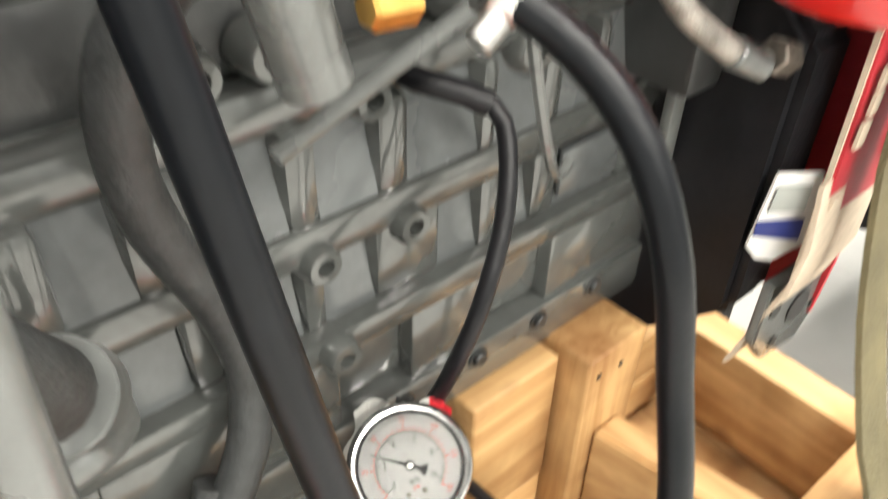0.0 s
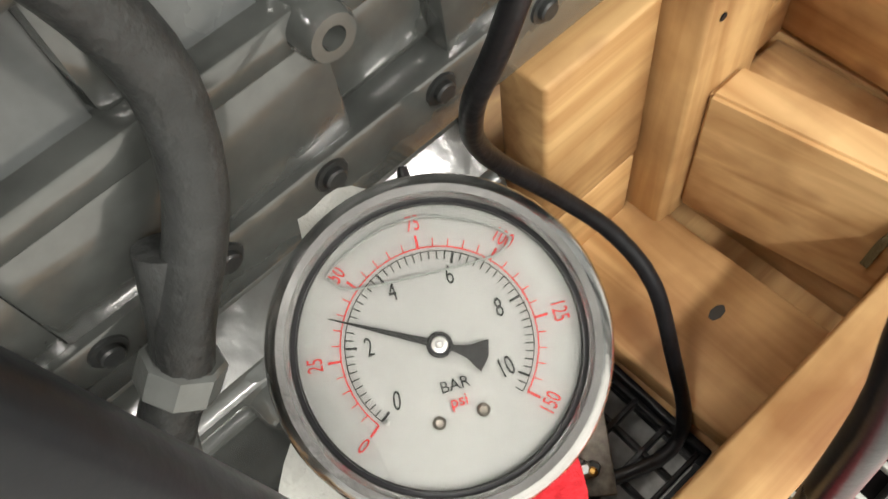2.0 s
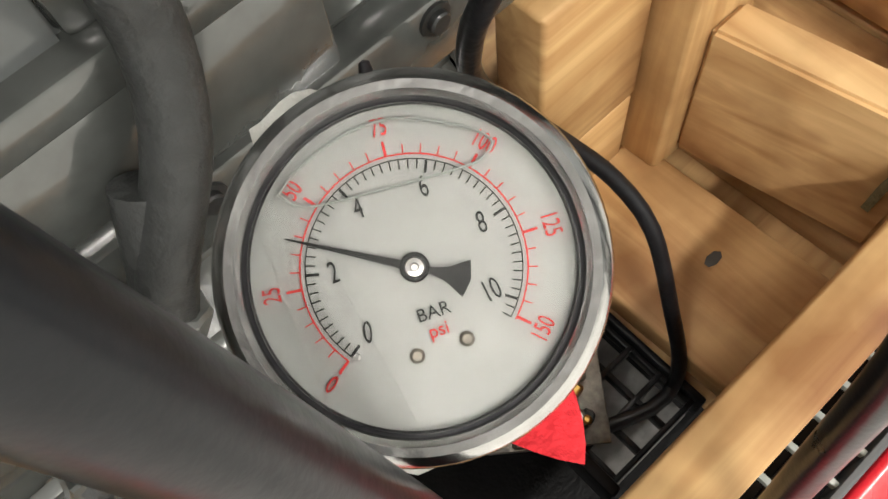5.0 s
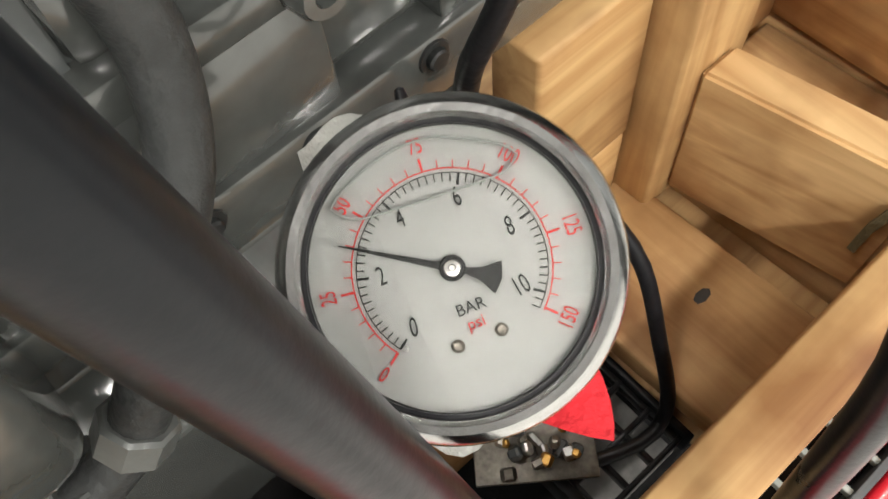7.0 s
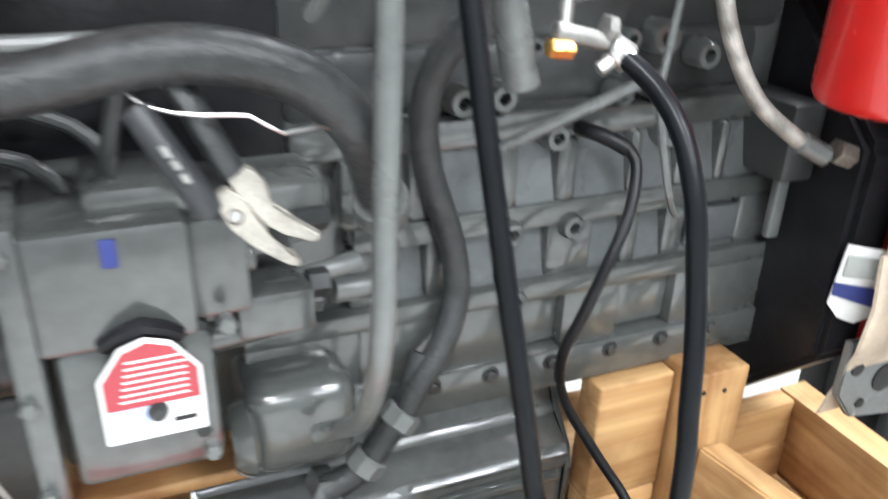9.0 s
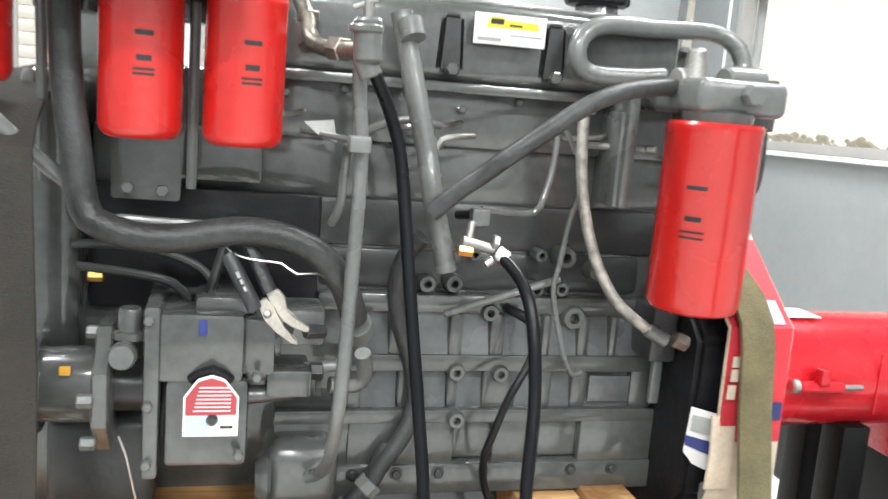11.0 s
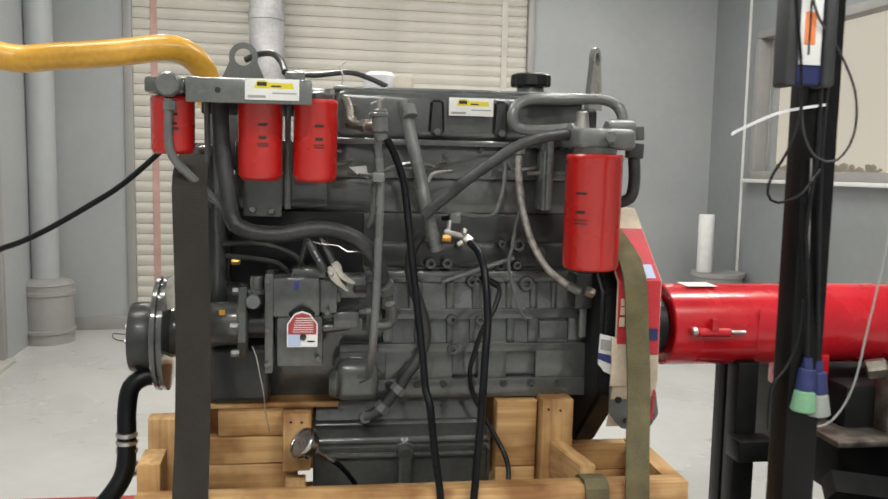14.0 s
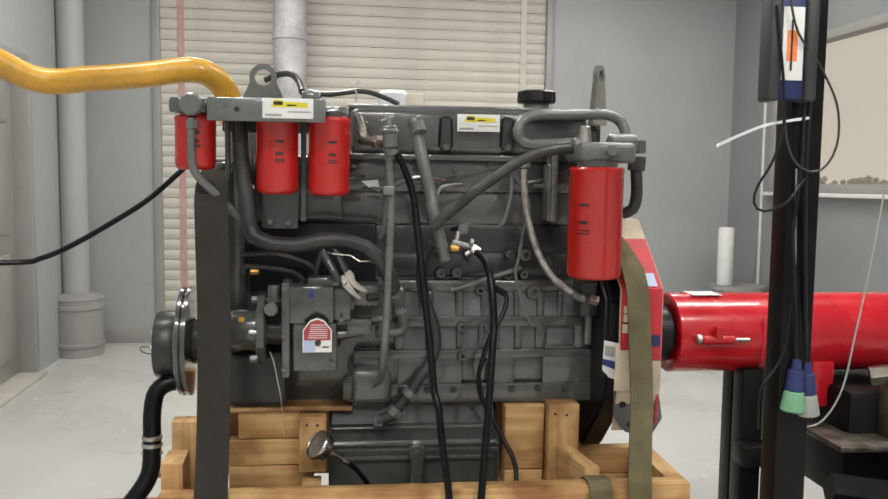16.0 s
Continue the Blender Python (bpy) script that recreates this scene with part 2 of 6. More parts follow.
def lathe(profile, seg=28, bm=None, mat=0, m=None, caps=True):
    """A solid turned round z from (radius, height) pairs."""
    own = bmesh.new()
    rings = []
    for r, h in profile:
        if r < 1e-6:
            rings.append([own.verts.new((0, 0, h))])
        else:
            rings.append([own.verts.new((r * math.cos(2 * math.pi * i / seg), r * math.sin(2 * math.pi * i / seg), h)) for i in range(seg)])
    for a, b in zip(rings, rings[1:]):
        for i in range(seg):
            j = (i + 1) % seg
            q = [a[i % len(a)], a[j % len(a)], b[j % len(b)], b[i % len(b)]]
            q = list(dict.fromkeys(q))
            if len(q) > 2:
                own.faces.new(q)
    for r in (rings[0], rings[-1]):
        if caps and len(r) > 2:
            own.faces.new(r)
    if m is not None:
        moved(own, m)
    return join(bm, own, mat)


def aim(p, q):
    """A pose at p whose z points to q."""
    d = Vector(q) - Vector(p)
    return Matrix.Translation(p) @ d.to_track_quat("Z", "Y").to_matrix().to_4x4()


def rod(p, q, r, r2=None, seg=16, bevel=0.0, bm=None, mat=0):
    h = (Vector(q) - Vector(p)).length
    r2 = r if r2 is None else r2
    b = min(bevel, r * 0.5, h * 0.3)
    prof = [(0, 0), (r - b, 0), (r, b), (r2, h - b), (r2 - b, h), (0, h)] if b else [(0, 0), (r, 0), (r2, h), (0, h)]
    return lathe(prof, seg, bm, mat, aim(p, q))


def hexnut(p, q, r, bm=None, mat=0):
    return rod(p, q, r, seg=6, bevel=0.0015, bm=bm, mat=mat)


def smooth_path(points, step=0.012):
    """Points along a soft curve through the given ones."""
    P = [Vector(p) for p in points]
    out = []
    for i in range(len(P) - 1):
        a, b, c, d = P[max(i - 1, 0)], P[i], P[i + 1], P[min(i + 2, len(P) - 1)]
        n = max(2, int((c - b).length / step))
        for k in range(n):
            t = k / n
            out.append(0.5 * (2 * b + (c - a) * t + (2 * a - 5 * b + 4 * c - d) * t * t + (3 * b - a - 3 * c + d) * t ** 3))
    return out + [P[-1]]


def tube(points, r, seg=12, bm=None, mat=0, step=0.012, flat=1.0, ribs=0.0):
    """A round hose or pipe along a soft curve."""
    own = bmesh.new()
    path = smooth_path(points, step)
    up = Vector((0.13, 0.31, 0.94)).normalized()
    rings = []
    for i, p in enumerate(path):
        d = (path[min(i + 1, len(path) - 1)] - path[max(i - 1, 0)]).normalized()
        s = d.cross(up)
        s = s.normalized() if s.length > 1e-3 else d.orthogonal().normalized()
        up = s.cross(d).normalized()
        k = r * (1 + (ribs if i % 2 else 0))
        rings.append([own.verts.new(p + k * (math.cos(2 * math.pi * j / seg) * s + flat * math.sin(2 * math.pi * j / seg) * up)) for j in range(seg)])
    for a, b in zip(rings, rings[1:]):
        for j in range(seg):
            own.faces.new((a[j], a[(j + 1) % seg], b[(j + 1) % seg], b[j]))
    own.faces.new(rings[0])
    own.faces.new(rings[-1])
    return join(bm, own, mat)


def prism(poly, axis, lo, hi, bevel=0.0, bm=None, mat=0, seg=2):
    """A flat outline drawn out along an axis. poly: the other two coordinates, in xyz order."""
    own = bmesh.new()

    def at(p, h):
        c = list(p)
        c.insert("xyz".index(axis), h)
        return c
    a = [own.verts.new(at(p, lo)) for p in poly]
    b = [own.verts.new(at(p, hi)) for p in poly]
    own.faces.new(a)
    own.faces.new(b)
    for i in range(len(poly)):
        j = (i + 1) % len(poly)
        own.faces.new((a[i], a[j], b[j], b[i]))
    if bevel:
        bmesh.ops.bevel(own, geom=own.edges[:], offset=bevel, segments=seg, affect="EDGES", clamp_overlap=True)
    return join(bm, own, mat)


def ribbon(points, width, thick, side, bm=None, mat=0):
    """A flat strap along a line; side: the way its width lies."""
    own = bmesh.new()
    path = smooth_path(points, 0.03)
    s = Vector(side).normalized() * width / 2
    rings = []
    for i, p in enumerate(path):
        d = (path[min(i + 1, len(path) - 1)] - path[max(i - 1, 0)]).normalized()
        n = d.cross(s).normalized() * thick / 2
        rings.append([own.verts.new(p + q) for q in (s + n, s - n, -s - n, -s + n)])
    for a, b in zip(rings, rings[1:]):
        for j in range(4):
            own.faces.new((a[j], a[(j + 1) % 4], b[(j + 1) % 4], b[j]))
    own.faces.new(rings[0])
    own.faces.new(rings[-1])
    return join(bm, own, mat)


def lettering(name, text, size, m, mat, parent, depth=0.0002):
    """Letters of the built-in font as a mesh."""
    cu = bpy.data.curves.new(name, "FONT")
    cu.body, cu.size, cu.align_x, cu.align_y, cu.extrude = text, size, "CENTER", "CENTER", depth
    tmp = bpy.data.objects.new(name, cu)
    scene.collection.objects.link(tmp)
    dg = bpy.context.evaluated_depsgraph_get()
    me = bpy.data.meshes.new_from_object(tmp.evaluated_get(dg))
    bpy.data.objects.remove(tmp)
    me.materials.clear()
    me.materials.append(mat)
    ob = new(name, me)
    ob.parent = parent
    ob.matrix_local = m
    return ob



def flat_piece(points, way, thick, bevel=0.0):
    """A flat piece with the given outline, as thick as said along way."""
    own = bmesh.new()
    d = Vector(way).normalized() * thick
    a = [own.verts.new(p) for p in points]
    b = [own.verts.new(Vector(p) + d) for p in points]
    own.faces.new(a)
    own.faces.new(b)
    for i in range(len(points)):
        j = (i + 1) % len(points)
        own.faces.new((a[i], a[j], b[j], b[i]))
    if bevel:
        bmesh.ops.bevel(own, geom=own.edges[:], offset=bevel, segments=2, affect="EDGES", clamp_overlap=True)
    return own

# ---------------------------------------------------------------- the room
def room_box(name, x0, x1, y0, y1, z0, z1, mat, bevel=0.0, kind="structure", label="", category=""):
    ob = part(name, box(x0, x1, y0, y1, z0, z1, bevel), mat)
    ob.matrix_world = ROOM
    return tagged(ob, label, category, kind=kind)


room_box("floor", -0.7, 5.1, -9.6, 0.3, -0.2, 0.0, FLOORPAINT, label="light grey glossy epoxy floor with scuffs", category="floor")
room_box("ceiling", -0.7, 5.1, -9.6, 0.3, 3.3, 3.45, CEILINGPAINT, label="unseen ceiling, dark grey to cut bounce light", category="ceiling")
room_box("wall_south", -0.43, 4.866, -9.6, -9.4, 0, 3.3, WALLPAINT, label="plain grey painted wall", category="wall")
# back wall with the opening of the roller door
bw = box(-0.43, 0.14, 0, 0.2, 0, 3.3)
box(3.28, 4.866, 0, 0.2, 0, 3.3, bm=bw)
box(0.14, 3.28, 0, 0.2, 2.95, 3.3, bm=bw)
wall = part("wall_north", bw, WALLPAINT)
wall.matrix_world = ROOM
tagged(wall, "grey painted wall round the roller door", "wall", kind="structure")
base = room_box("baseboard", -0.43, 0.12, -0.02, -0.001, 0, 0.1, TRIMPAINT, 0.004, label="grey painted skirting along the wall", category="baseboard")

# roller door of many curved slats
door = tagged(new("door_1"), "closed cream steel roller door", "door", kind="structure")
door.matrix_world = ROOM
slat = bmesh.new()
prof = [(-0.008, 0.0), (-0.012, 0.01), (-0.018, 0.035), (-0.018, 0.045), (-0.012, 0.07), (-0.004, 0.078), (0.006, 0.078), (0.006, 0.0)]
prism(prof, "x", 0.16, 3.26, bm=slat)
first = part("slat", slat, SLAT, door)
first.location = (0, 0.05, 0.0)
for i in range(1, 37):
    s = new("slat", first.data)
    s.parent, s.location = door, (0, 0.05, 0.0805 * i)
for x in (0.145, 3.235):
    part("guide_rail", box(x - 0.02, x + 0.04, -0.02, 0.06, 0, 2.95, 0.004), TRIMPAINT, door, "grey steel guide rail")
for x in (0.335, 3.03):
    part("lock_strip", box(x - 0.025, x + 0.025, 0.026, 0.031, 0, 2.95), REDMARK if x < 1 else SLAT, door, "faded vertical strip")

# left wall with a panelled door
lw = box(-0.63, -0.43, -1.02, 0.2, 0, 3.3)
box(-0.63, -0.43, -2.06, -1.02, 2.02, 3.3, bm=lw)
box(-0.63, -0.43, -9.6, -2.06, 0, 3.3, bm=lw)
wall = part("wall_west", lw, WALLPAINT)
wall.matrix_world = ROOM
tagged(wall, "grey painted wall with a door", "wall", kind="structure")
d2 = tagged(new("door_2"), "grey six-panel door, closed", "door", kind="structure")
d2.matrix_world = ROOM
leaf = box(-0.55, -0.51, -2.0, -1.08, 0.02, 1.96, 0.003)
part("door_leaf", leaf, TRIMPAINT, d2, "grey painted leaf with raised panels")
for y in (-1.76, -1.32):
    for z0, z1 in ((0.15, 0.8), (0.92, 1.48), (1.6, 1.85)):
        pb = box(-0.512, -0.499, y - 0.14, y + 0.14, z0, z1, 0.008)
        part("panel", pb, TRIMPAINT, d2)
for y0, y1, z0, z1 in ((-2.06, -2.0, 0, 2.02), (-1.08, -1.02, 0, 2.02), (-2.0, -1.08, 1.96, 2.02)):
    part("door_frame", box(-0.56, -0.405, y0, y1, z0, z1, 0.005), TRIMPAINT, d2)
part("threshold", box(-0.56, -0.36, -2.06, -1.02, 0, 0.03, 0.004), SLAT, d2, "pale worn threshold")

# corner column on a wrapped round base
col = tagged(new("corner_column"), "round grey corner column on a stepped drum base", "column", kind="structure")
col.matrix_world = ROOM
part("shaft", lathe([(0.09, 0.4), (0.09, 3.3)], 32, m=pose(-0.345, -0.4, 0)), WALLPAINT, col)
part("drum", lathe([(0.168, 0.0), (0.168, 0.07), (0.178, 0.075), (0.178, 0.095), (0.168, 0.1), (0.168, 0.335), (0.178, 0.34), (0.178, 0.365), (0.168, 0.37), (0.168, 0.405), (0.175, 0.41), (0.16, 0.43), (0.1, 0.45)], 36, m=pose(-0.335, -0.4, 0)), TRIMPAINT, col, "drum base with raised bands")

# right wall with the window
rw = box(4.866, 5.066, -0.66, 0.2, 0, 3.3)
box(4.866, 5.066, -3.6, -0.66, 0, 1.27, bm=rw)
box(4.866, 5.066, -3.6, -0.66, 2.32, 3.3, bm=rw)
box(4.866, 5.066, -9.6, -3.6, 0, 3.3, bm=rw)
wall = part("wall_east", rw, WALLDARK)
wall.matrix_world = ROOM
tagged(wall, "grey wall of a darker tone with a wide window", "wall", kind="structure")
win = tagged(new("window_1"), "wide fixed window in a grey frame", "window", kind="structure")
win.matrix_world = ROOM
for y0, y1, z0, z1 in ((-3.6, -0.66, 1.23, 1.29), (-3.6, -0.66, 2.29, 2.35), (-0.7, -0.64, 1.29, 2.29), (-3.62, -3.56, 1.29, 2.29)):
    part("window_frame", box(4.846, 4.946, y0, y1, z0, z1, 0.004), TRIMPAINT, win)
part("window_sill", box(4.79, 4.886, -3.62, -0.62, 1.2, 1.228, 0.006), WHITE, win, "narrow pale sill")
pane = part("pane", box(4.966, 4.972, -3.58, -0.68, 1.29, 2.29), GLASS, win)
pane.visible_shadow = False
part("mullion", box(4.858, 4.864, -0.54, -0.51, 0.0, 2.9), WHITE, win, "pale vertical trim on the wall")
# what lies outside: a low hazy evening sky and trees with painted-in glow
sky = room_box("backdrop", 9.0, 9.05, -9, 46, -1, 9, DUSK, label="pale evening sky outside the window", category="sky")
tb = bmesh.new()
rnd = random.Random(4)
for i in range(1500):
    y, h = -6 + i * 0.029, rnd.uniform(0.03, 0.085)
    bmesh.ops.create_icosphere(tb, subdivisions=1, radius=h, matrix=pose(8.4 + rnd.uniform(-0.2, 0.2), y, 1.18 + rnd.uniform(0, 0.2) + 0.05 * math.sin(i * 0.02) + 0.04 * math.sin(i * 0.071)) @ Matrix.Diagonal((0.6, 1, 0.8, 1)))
trees = part("tree_line", tb, TREEGLOW)
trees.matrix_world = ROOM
tagged(trees, "faintly glowing distant row of trees at dusk", "trees", kind="stuff")

# tall exhaust stack against the back wall
st = thing("exhaust_stack", "pale sooty vertical exhaust pipe by the roller door", "pipe", m=ROOM)
part("pipe", lathe([(0.122, 0.0), (0.122, 2.3), (0.13, 2.305), (0.13, 2.36), (0.122, 2.365), (0.122, 3.28)], 32, m=pose(1.165, -0.3, 0)), STACKPAINT, st)

# paper roll and bin in the far corner
bn = thing("round_bin", "grey round bin in the corner", "bin", m=ROOM)
part("body", lathe([(0.17, 0), (0.19, 0.45), (0.205, 0.46), (0.205, 0.49), (0.19, 0.49), (0, 0.485)], 28, m=pose(4.65, -0.6, 0)), TRIMPAINT, bn)
rl = thing("paper_roll", "white paper roll standing on the bin", "roll", m=ROOM)
part("roll", lathe([(0.0, 0.492), (0.055, 0.492), (0.06, 0.5), (0.06, 0.935), (0.055, 0.945), (0.02, 0.945), (0.018, 0.9), (0, 0.9)], 24, m=pose(4.525, -0.62, 0)), WHITE, rl)
wl = thing("loose_wire", "thin dark wire lying on the floor", "wire", m=ROOM)
part("wire", tube([(0.16, -0.25, 0.004), (0.05, -0.2, 0.004), (0.12, -0.42, 0.004), (0.3, -0.5, 0.004), (0.5, -0.4, 0.004)], 0.003, 6), BLACKIRON, wl)

# ---------------------------------------------------------------- the engine
engine = thing("diesel_engine", "large grey-painted six-cylinder diesel engine resting in a wooden crate", "engine")

# block: back body, rails, ribs and pockets of the near side
bm = box(-0.5, 0.31, 0.028, 0.4, 0.735, 1.16, 0.006)
part("block", bm, GREY, engine)
bm = box(-0.15, 0.312, -0.004, 0.03, 0.92, 0.944, 0.0022)
part("upper_rail", bm, GREY, engine)
bm = box(-0.25, 0.312, -0.012, 0.03, 0.846, 0.866, 0.0022)
part("lower_rail", bm, GREY, engine)
bm = box(-0.25, 0.318, -0.016, 0.03, 0.742, 0.786, 0.0025)
part("skirt_flange", bm, GREY, engine)
for x0, x1 in ((-0.25, -0.148), (-0.149, 0.004), (0.062, 0.128), (0.196, 0.314)):
    part("skirt_panel", box(x0, x1, -0.0115, 0.03, 0.784, 0.85, 0.003), GREY, engine)
for x0, x1 in ((-0.155, -0.132), (-0.082, -0.062), (-0.01, 0.006), (0.042, 0.094), (0.128, 0.148), (0.178, 0.204), (0.272, 0.314)):
    part("rib", box(x0, x1, -0.002, 0.03, 0.864, 0.924, 0.006), GREY, engine)
for x0, x1 in ((-0.16, -0.132), (-0.1, -0.065), (-0.014, 0.008), (0.046, 0.07), (0.125, 0.14), (0.18, 0.2), (0.23, 0.245)):
    part("rib", box(x0, x1, -0.002, 0.03, 0.94, 1.005, 0.008), GREY, engine)
bm = box(-0.2, 0.31, 0.005, 0.04, 1.0, 1.03, 0.01)
part("upper_ledge", bm, GREY, engine)
for x0, x1 in ((-0.14, -0.095), (-0.07, -0.01), (0.004, 0.05), (0.066, 0.128), (0.136, 0.184), (0.196, 0.234), (0.24, 0.3)):
    part("pocket_floor", prism([(0.03, 0.94), (0.0, 0.94), (0.015, 1.004), (0.03, 1.004)], "x", x0, x1, 0.003), GLOSSPANEL, engine)
for x0, x1 in ((-0.136, -0.08), (-0.066, -0.008), (0.002, 0.046), (0.09, 0.132), (0.144, 0.182), (0.2, 0.276)):
    part("pocket_floor", prism([(0.03, 0.862), (0.001, 0.862), (0.013, 0.926), (0.03, 0.926)], "x", x0, x1, 0.003), GLOSSPANEL, engine)
for x0, x1 in ((-0.002, 0.068), (0.122, 0.202)):
    part("pocket_floor", box(x0, x1, 0.0, 0.03, 0.785, 0.852, 0.01, 3), GREY, engine)
# plate added where the block shows a pale reflection
part("data_plate", box(0.205, 0.27, -0.004, 0.0, 0.875, 0.914, 0.001), GLOSSPANEL, engine, "glossy grey plate standing in for a pale reflection")


def boss(x, y, z, r, length=0.018, hole=True, mat=GREY):
    prof = [(r * 0.45, length - 0.006), (r * 0.45, length), (r * 0.85, length), (r, length - 0.003), (r * 1.15, 0)] if hole else [(0, length), (r * 0.85, length), (r, length - 0.003), (r * 1.1, 0)]
    if hole:
        prof = [(0, 0.001), (r * 0.4, 0.001)] + prof
    bmm = lathe(prof, 18, m=pose(x, y, z, 90))
    return part("boss", bmm, mat, engine)


for x, y, z in ((0.0, 0.012, 0.92), (0.065, 0.012, 0.918), (0.002, 0.0, 0.854)):
    boss(x, y, z, 0.0125, 0.024)
for x in (-0.14, -0.078, -0.017, 0.051, 0.121, 0.185, 0.25):
    hb = lathe([(0, 0.006), (0.005, 0.006), (0.006, 0.005), (0.006, 0.002), (0.009, 0.002), (0.0095, 0)], 14, m=pose(x, -0.0155, 0.774, 90))
    part("flange_bolt", hb, DARKGREY, engine)
for x, z in ((0.02, 0.812), (0.162, 0.814)):
    part("core_plug", lathe([(0, 0.01), (0.012, 0.01), (0.017, 0.007), (0.02, 0.0)], 22, m=pose(x, 0.02, z, 90) @ Matrix.Diagonal((1, 1.15, 1, 1))), TUBEGREY, engine, "shiny domed core plug")

# head and its ledges
part("cylinder_head", box(-0.49, 0.305, 0.03, 0.38, 1.155, 1.235, 0.006), GREY, engine)
part("rocker_box", box(-0.48, 0.3, 0.018, 0.37, 1.232, 1.312, 0.008), GREY, engine)
part("cover_flange", box(-0.28, 0.3, -0.01, 0.36, 1.306, 1.32, 0.004), GREY, engine)
bm = box(-0.265, 0.292, 0.0, 0.35, 1.318, 1.425, 0.02, 4)
part("valve_cover", bm, GREY, engine)
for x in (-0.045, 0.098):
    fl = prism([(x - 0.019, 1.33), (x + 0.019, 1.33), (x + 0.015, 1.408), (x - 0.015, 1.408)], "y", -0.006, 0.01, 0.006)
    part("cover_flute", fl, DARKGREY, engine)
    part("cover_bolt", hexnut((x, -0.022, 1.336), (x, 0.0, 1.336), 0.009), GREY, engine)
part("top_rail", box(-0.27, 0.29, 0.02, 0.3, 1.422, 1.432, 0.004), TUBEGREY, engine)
# dark grey band along the side below the head
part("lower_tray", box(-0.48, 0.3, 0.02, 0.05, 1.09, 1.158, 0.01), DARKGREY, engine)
for x, z, r in ((-0.05, 1.045, 0.013), (-0.012, 1.046, 0.013), (0.015, 1.088, 0.009), (0.045, 1.005, 0.013), (0.112, 1.09, 0.01), (0.15, 1.088, 0.016), (0.11, 1.04, 0.011), (0.148, 1.042, 0.011), (0.172, 1.0, 0.018), (-0.085, 1.02, 0.009), (0.2, 1.07, 0.014)):
    boss(x, 0.02, z, r, 0.022)
# flat black sheet; the shade behind the pump is put into its colour
part("side_recess", box(-0.49, -0.2, 0.008, 0.03, 1.0, 1.16, 0.006), BLACKIRON, engine, "black sheet standing in for the shade behind the pump")
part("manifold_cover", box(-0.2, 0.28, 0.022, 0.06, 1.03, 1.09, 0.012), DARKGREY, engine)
for x, z in ((-0.255, 1.29), (-0.02, 1.285), (0.06, 1.3), (0.14, 1.292), (-0.18, 1.3), (0.2, 1.25)):
    part("head_bolt", hexnut((x, 0.004, z), (x, 0.025, z), 0.006), GREY, engine)
for x in (-0.33, -0.12, 0.1):
    part("injector_line", tube([(x, 0.01, 1.255), (x + 0.03, -0.02, 1.258), (x + 0.07, -0.02, 1.262), (x + 0.1, 0.012, 1.268)], 0.0035, 8), STEEL, engine, "thin bright steel line")
part("side_plate", box(-0.46, -0.28, 0.0, 0.02, 1.17, 1.24, 0.005), GREY, engine, "flat grey mounting plate")

# front gear cover, pulley and damper
part("gear_cover", box(-0.565, -0.495, -0.03, 0.42, 0.745, 1.3, 0.02, 3), GREY, engine)
part("cover_plate", box(-0.53, -0.4, -0.045, 0.05, 0.745, 0.87, 0.015, 3), DARKGREY, engine)
part("crank_pulley", lathe([(0, 0), (0.06, 0), (0.08, 0.004), (0.083, 0.01), (0.083, 0.05), (0.08, 0.055), (0.05, 0.055), (0, 0.05)], 44, m=pose(-0.735, 0.19, 0.842, 0, 90)), DARKGREY, engine, "machined steel crankshaft pulley")
part("damper", lathe([(0.05, 0), (0.131, 0), (0.136, 0.004), (0.136, 0.012), (0.125, 0.014), (0.125, 0.018), (0.136, 0.02), (0.136, 0.028), (0.06, 0.034), (0.05, 0.07)], 44, m=pose(-0.672, 0.19, 0.852, 0, 90)), GREY, engine, "grooved grey damper disc")
for a in range(8):
    part("pulley_bolt", hexnut((-0.74, 0.19 + 0.045 * math.cos(a * 0.785), 0.842 + 0.045 * math.sin(a * 0.785)), (-0.73, 0.19 + 0.045 * math.cos(a * 0.785), 0.842 + 0.045 * math.sin(a * 0.785)), 0.007), STEEL, engine)
for z in (0.8, 0.95, 1.02, 1.08, 1.15):
    part("cover_screw", hexnut((-0.59, -0.01, z), (-0.56, -0.01, z), 0.008), GREY, engine)

# oil pan
pan = prism([(0.06, 0.74), (0.035, 0.672), (-0.006, 0.645), (-0.01, 0.632), (0.0, 0.62), (0.005, 0.4), (0.33, 0.4), (0.34, 0.74)], "x", -0.306, 0.098, 0.008, seg=3)
part("oil_pan", pan, GREY, engine, "deep glossy grey oil pan with a stepped top")
part("pan_seam", box(-0.29, 0.085, -0.008, 0.02, 0.602, 0.612, 0.003), GREY, engine)
part("drain_boss", lathe([(0, 0.03), (0.016, 0.03), (0.019, 0.026), (0.02, 0.01), (0.03, 0)], 22, m=pose(-0.1, 0.004, 0.618, 100)), GREY, engine)
part("drain_rib", tube([(-0.1, -0.012, 0.61), (-0.1, -0.01, 0.52), (-0.1, 0.0, 0.42)], 0.017, 12), GREY, engine)

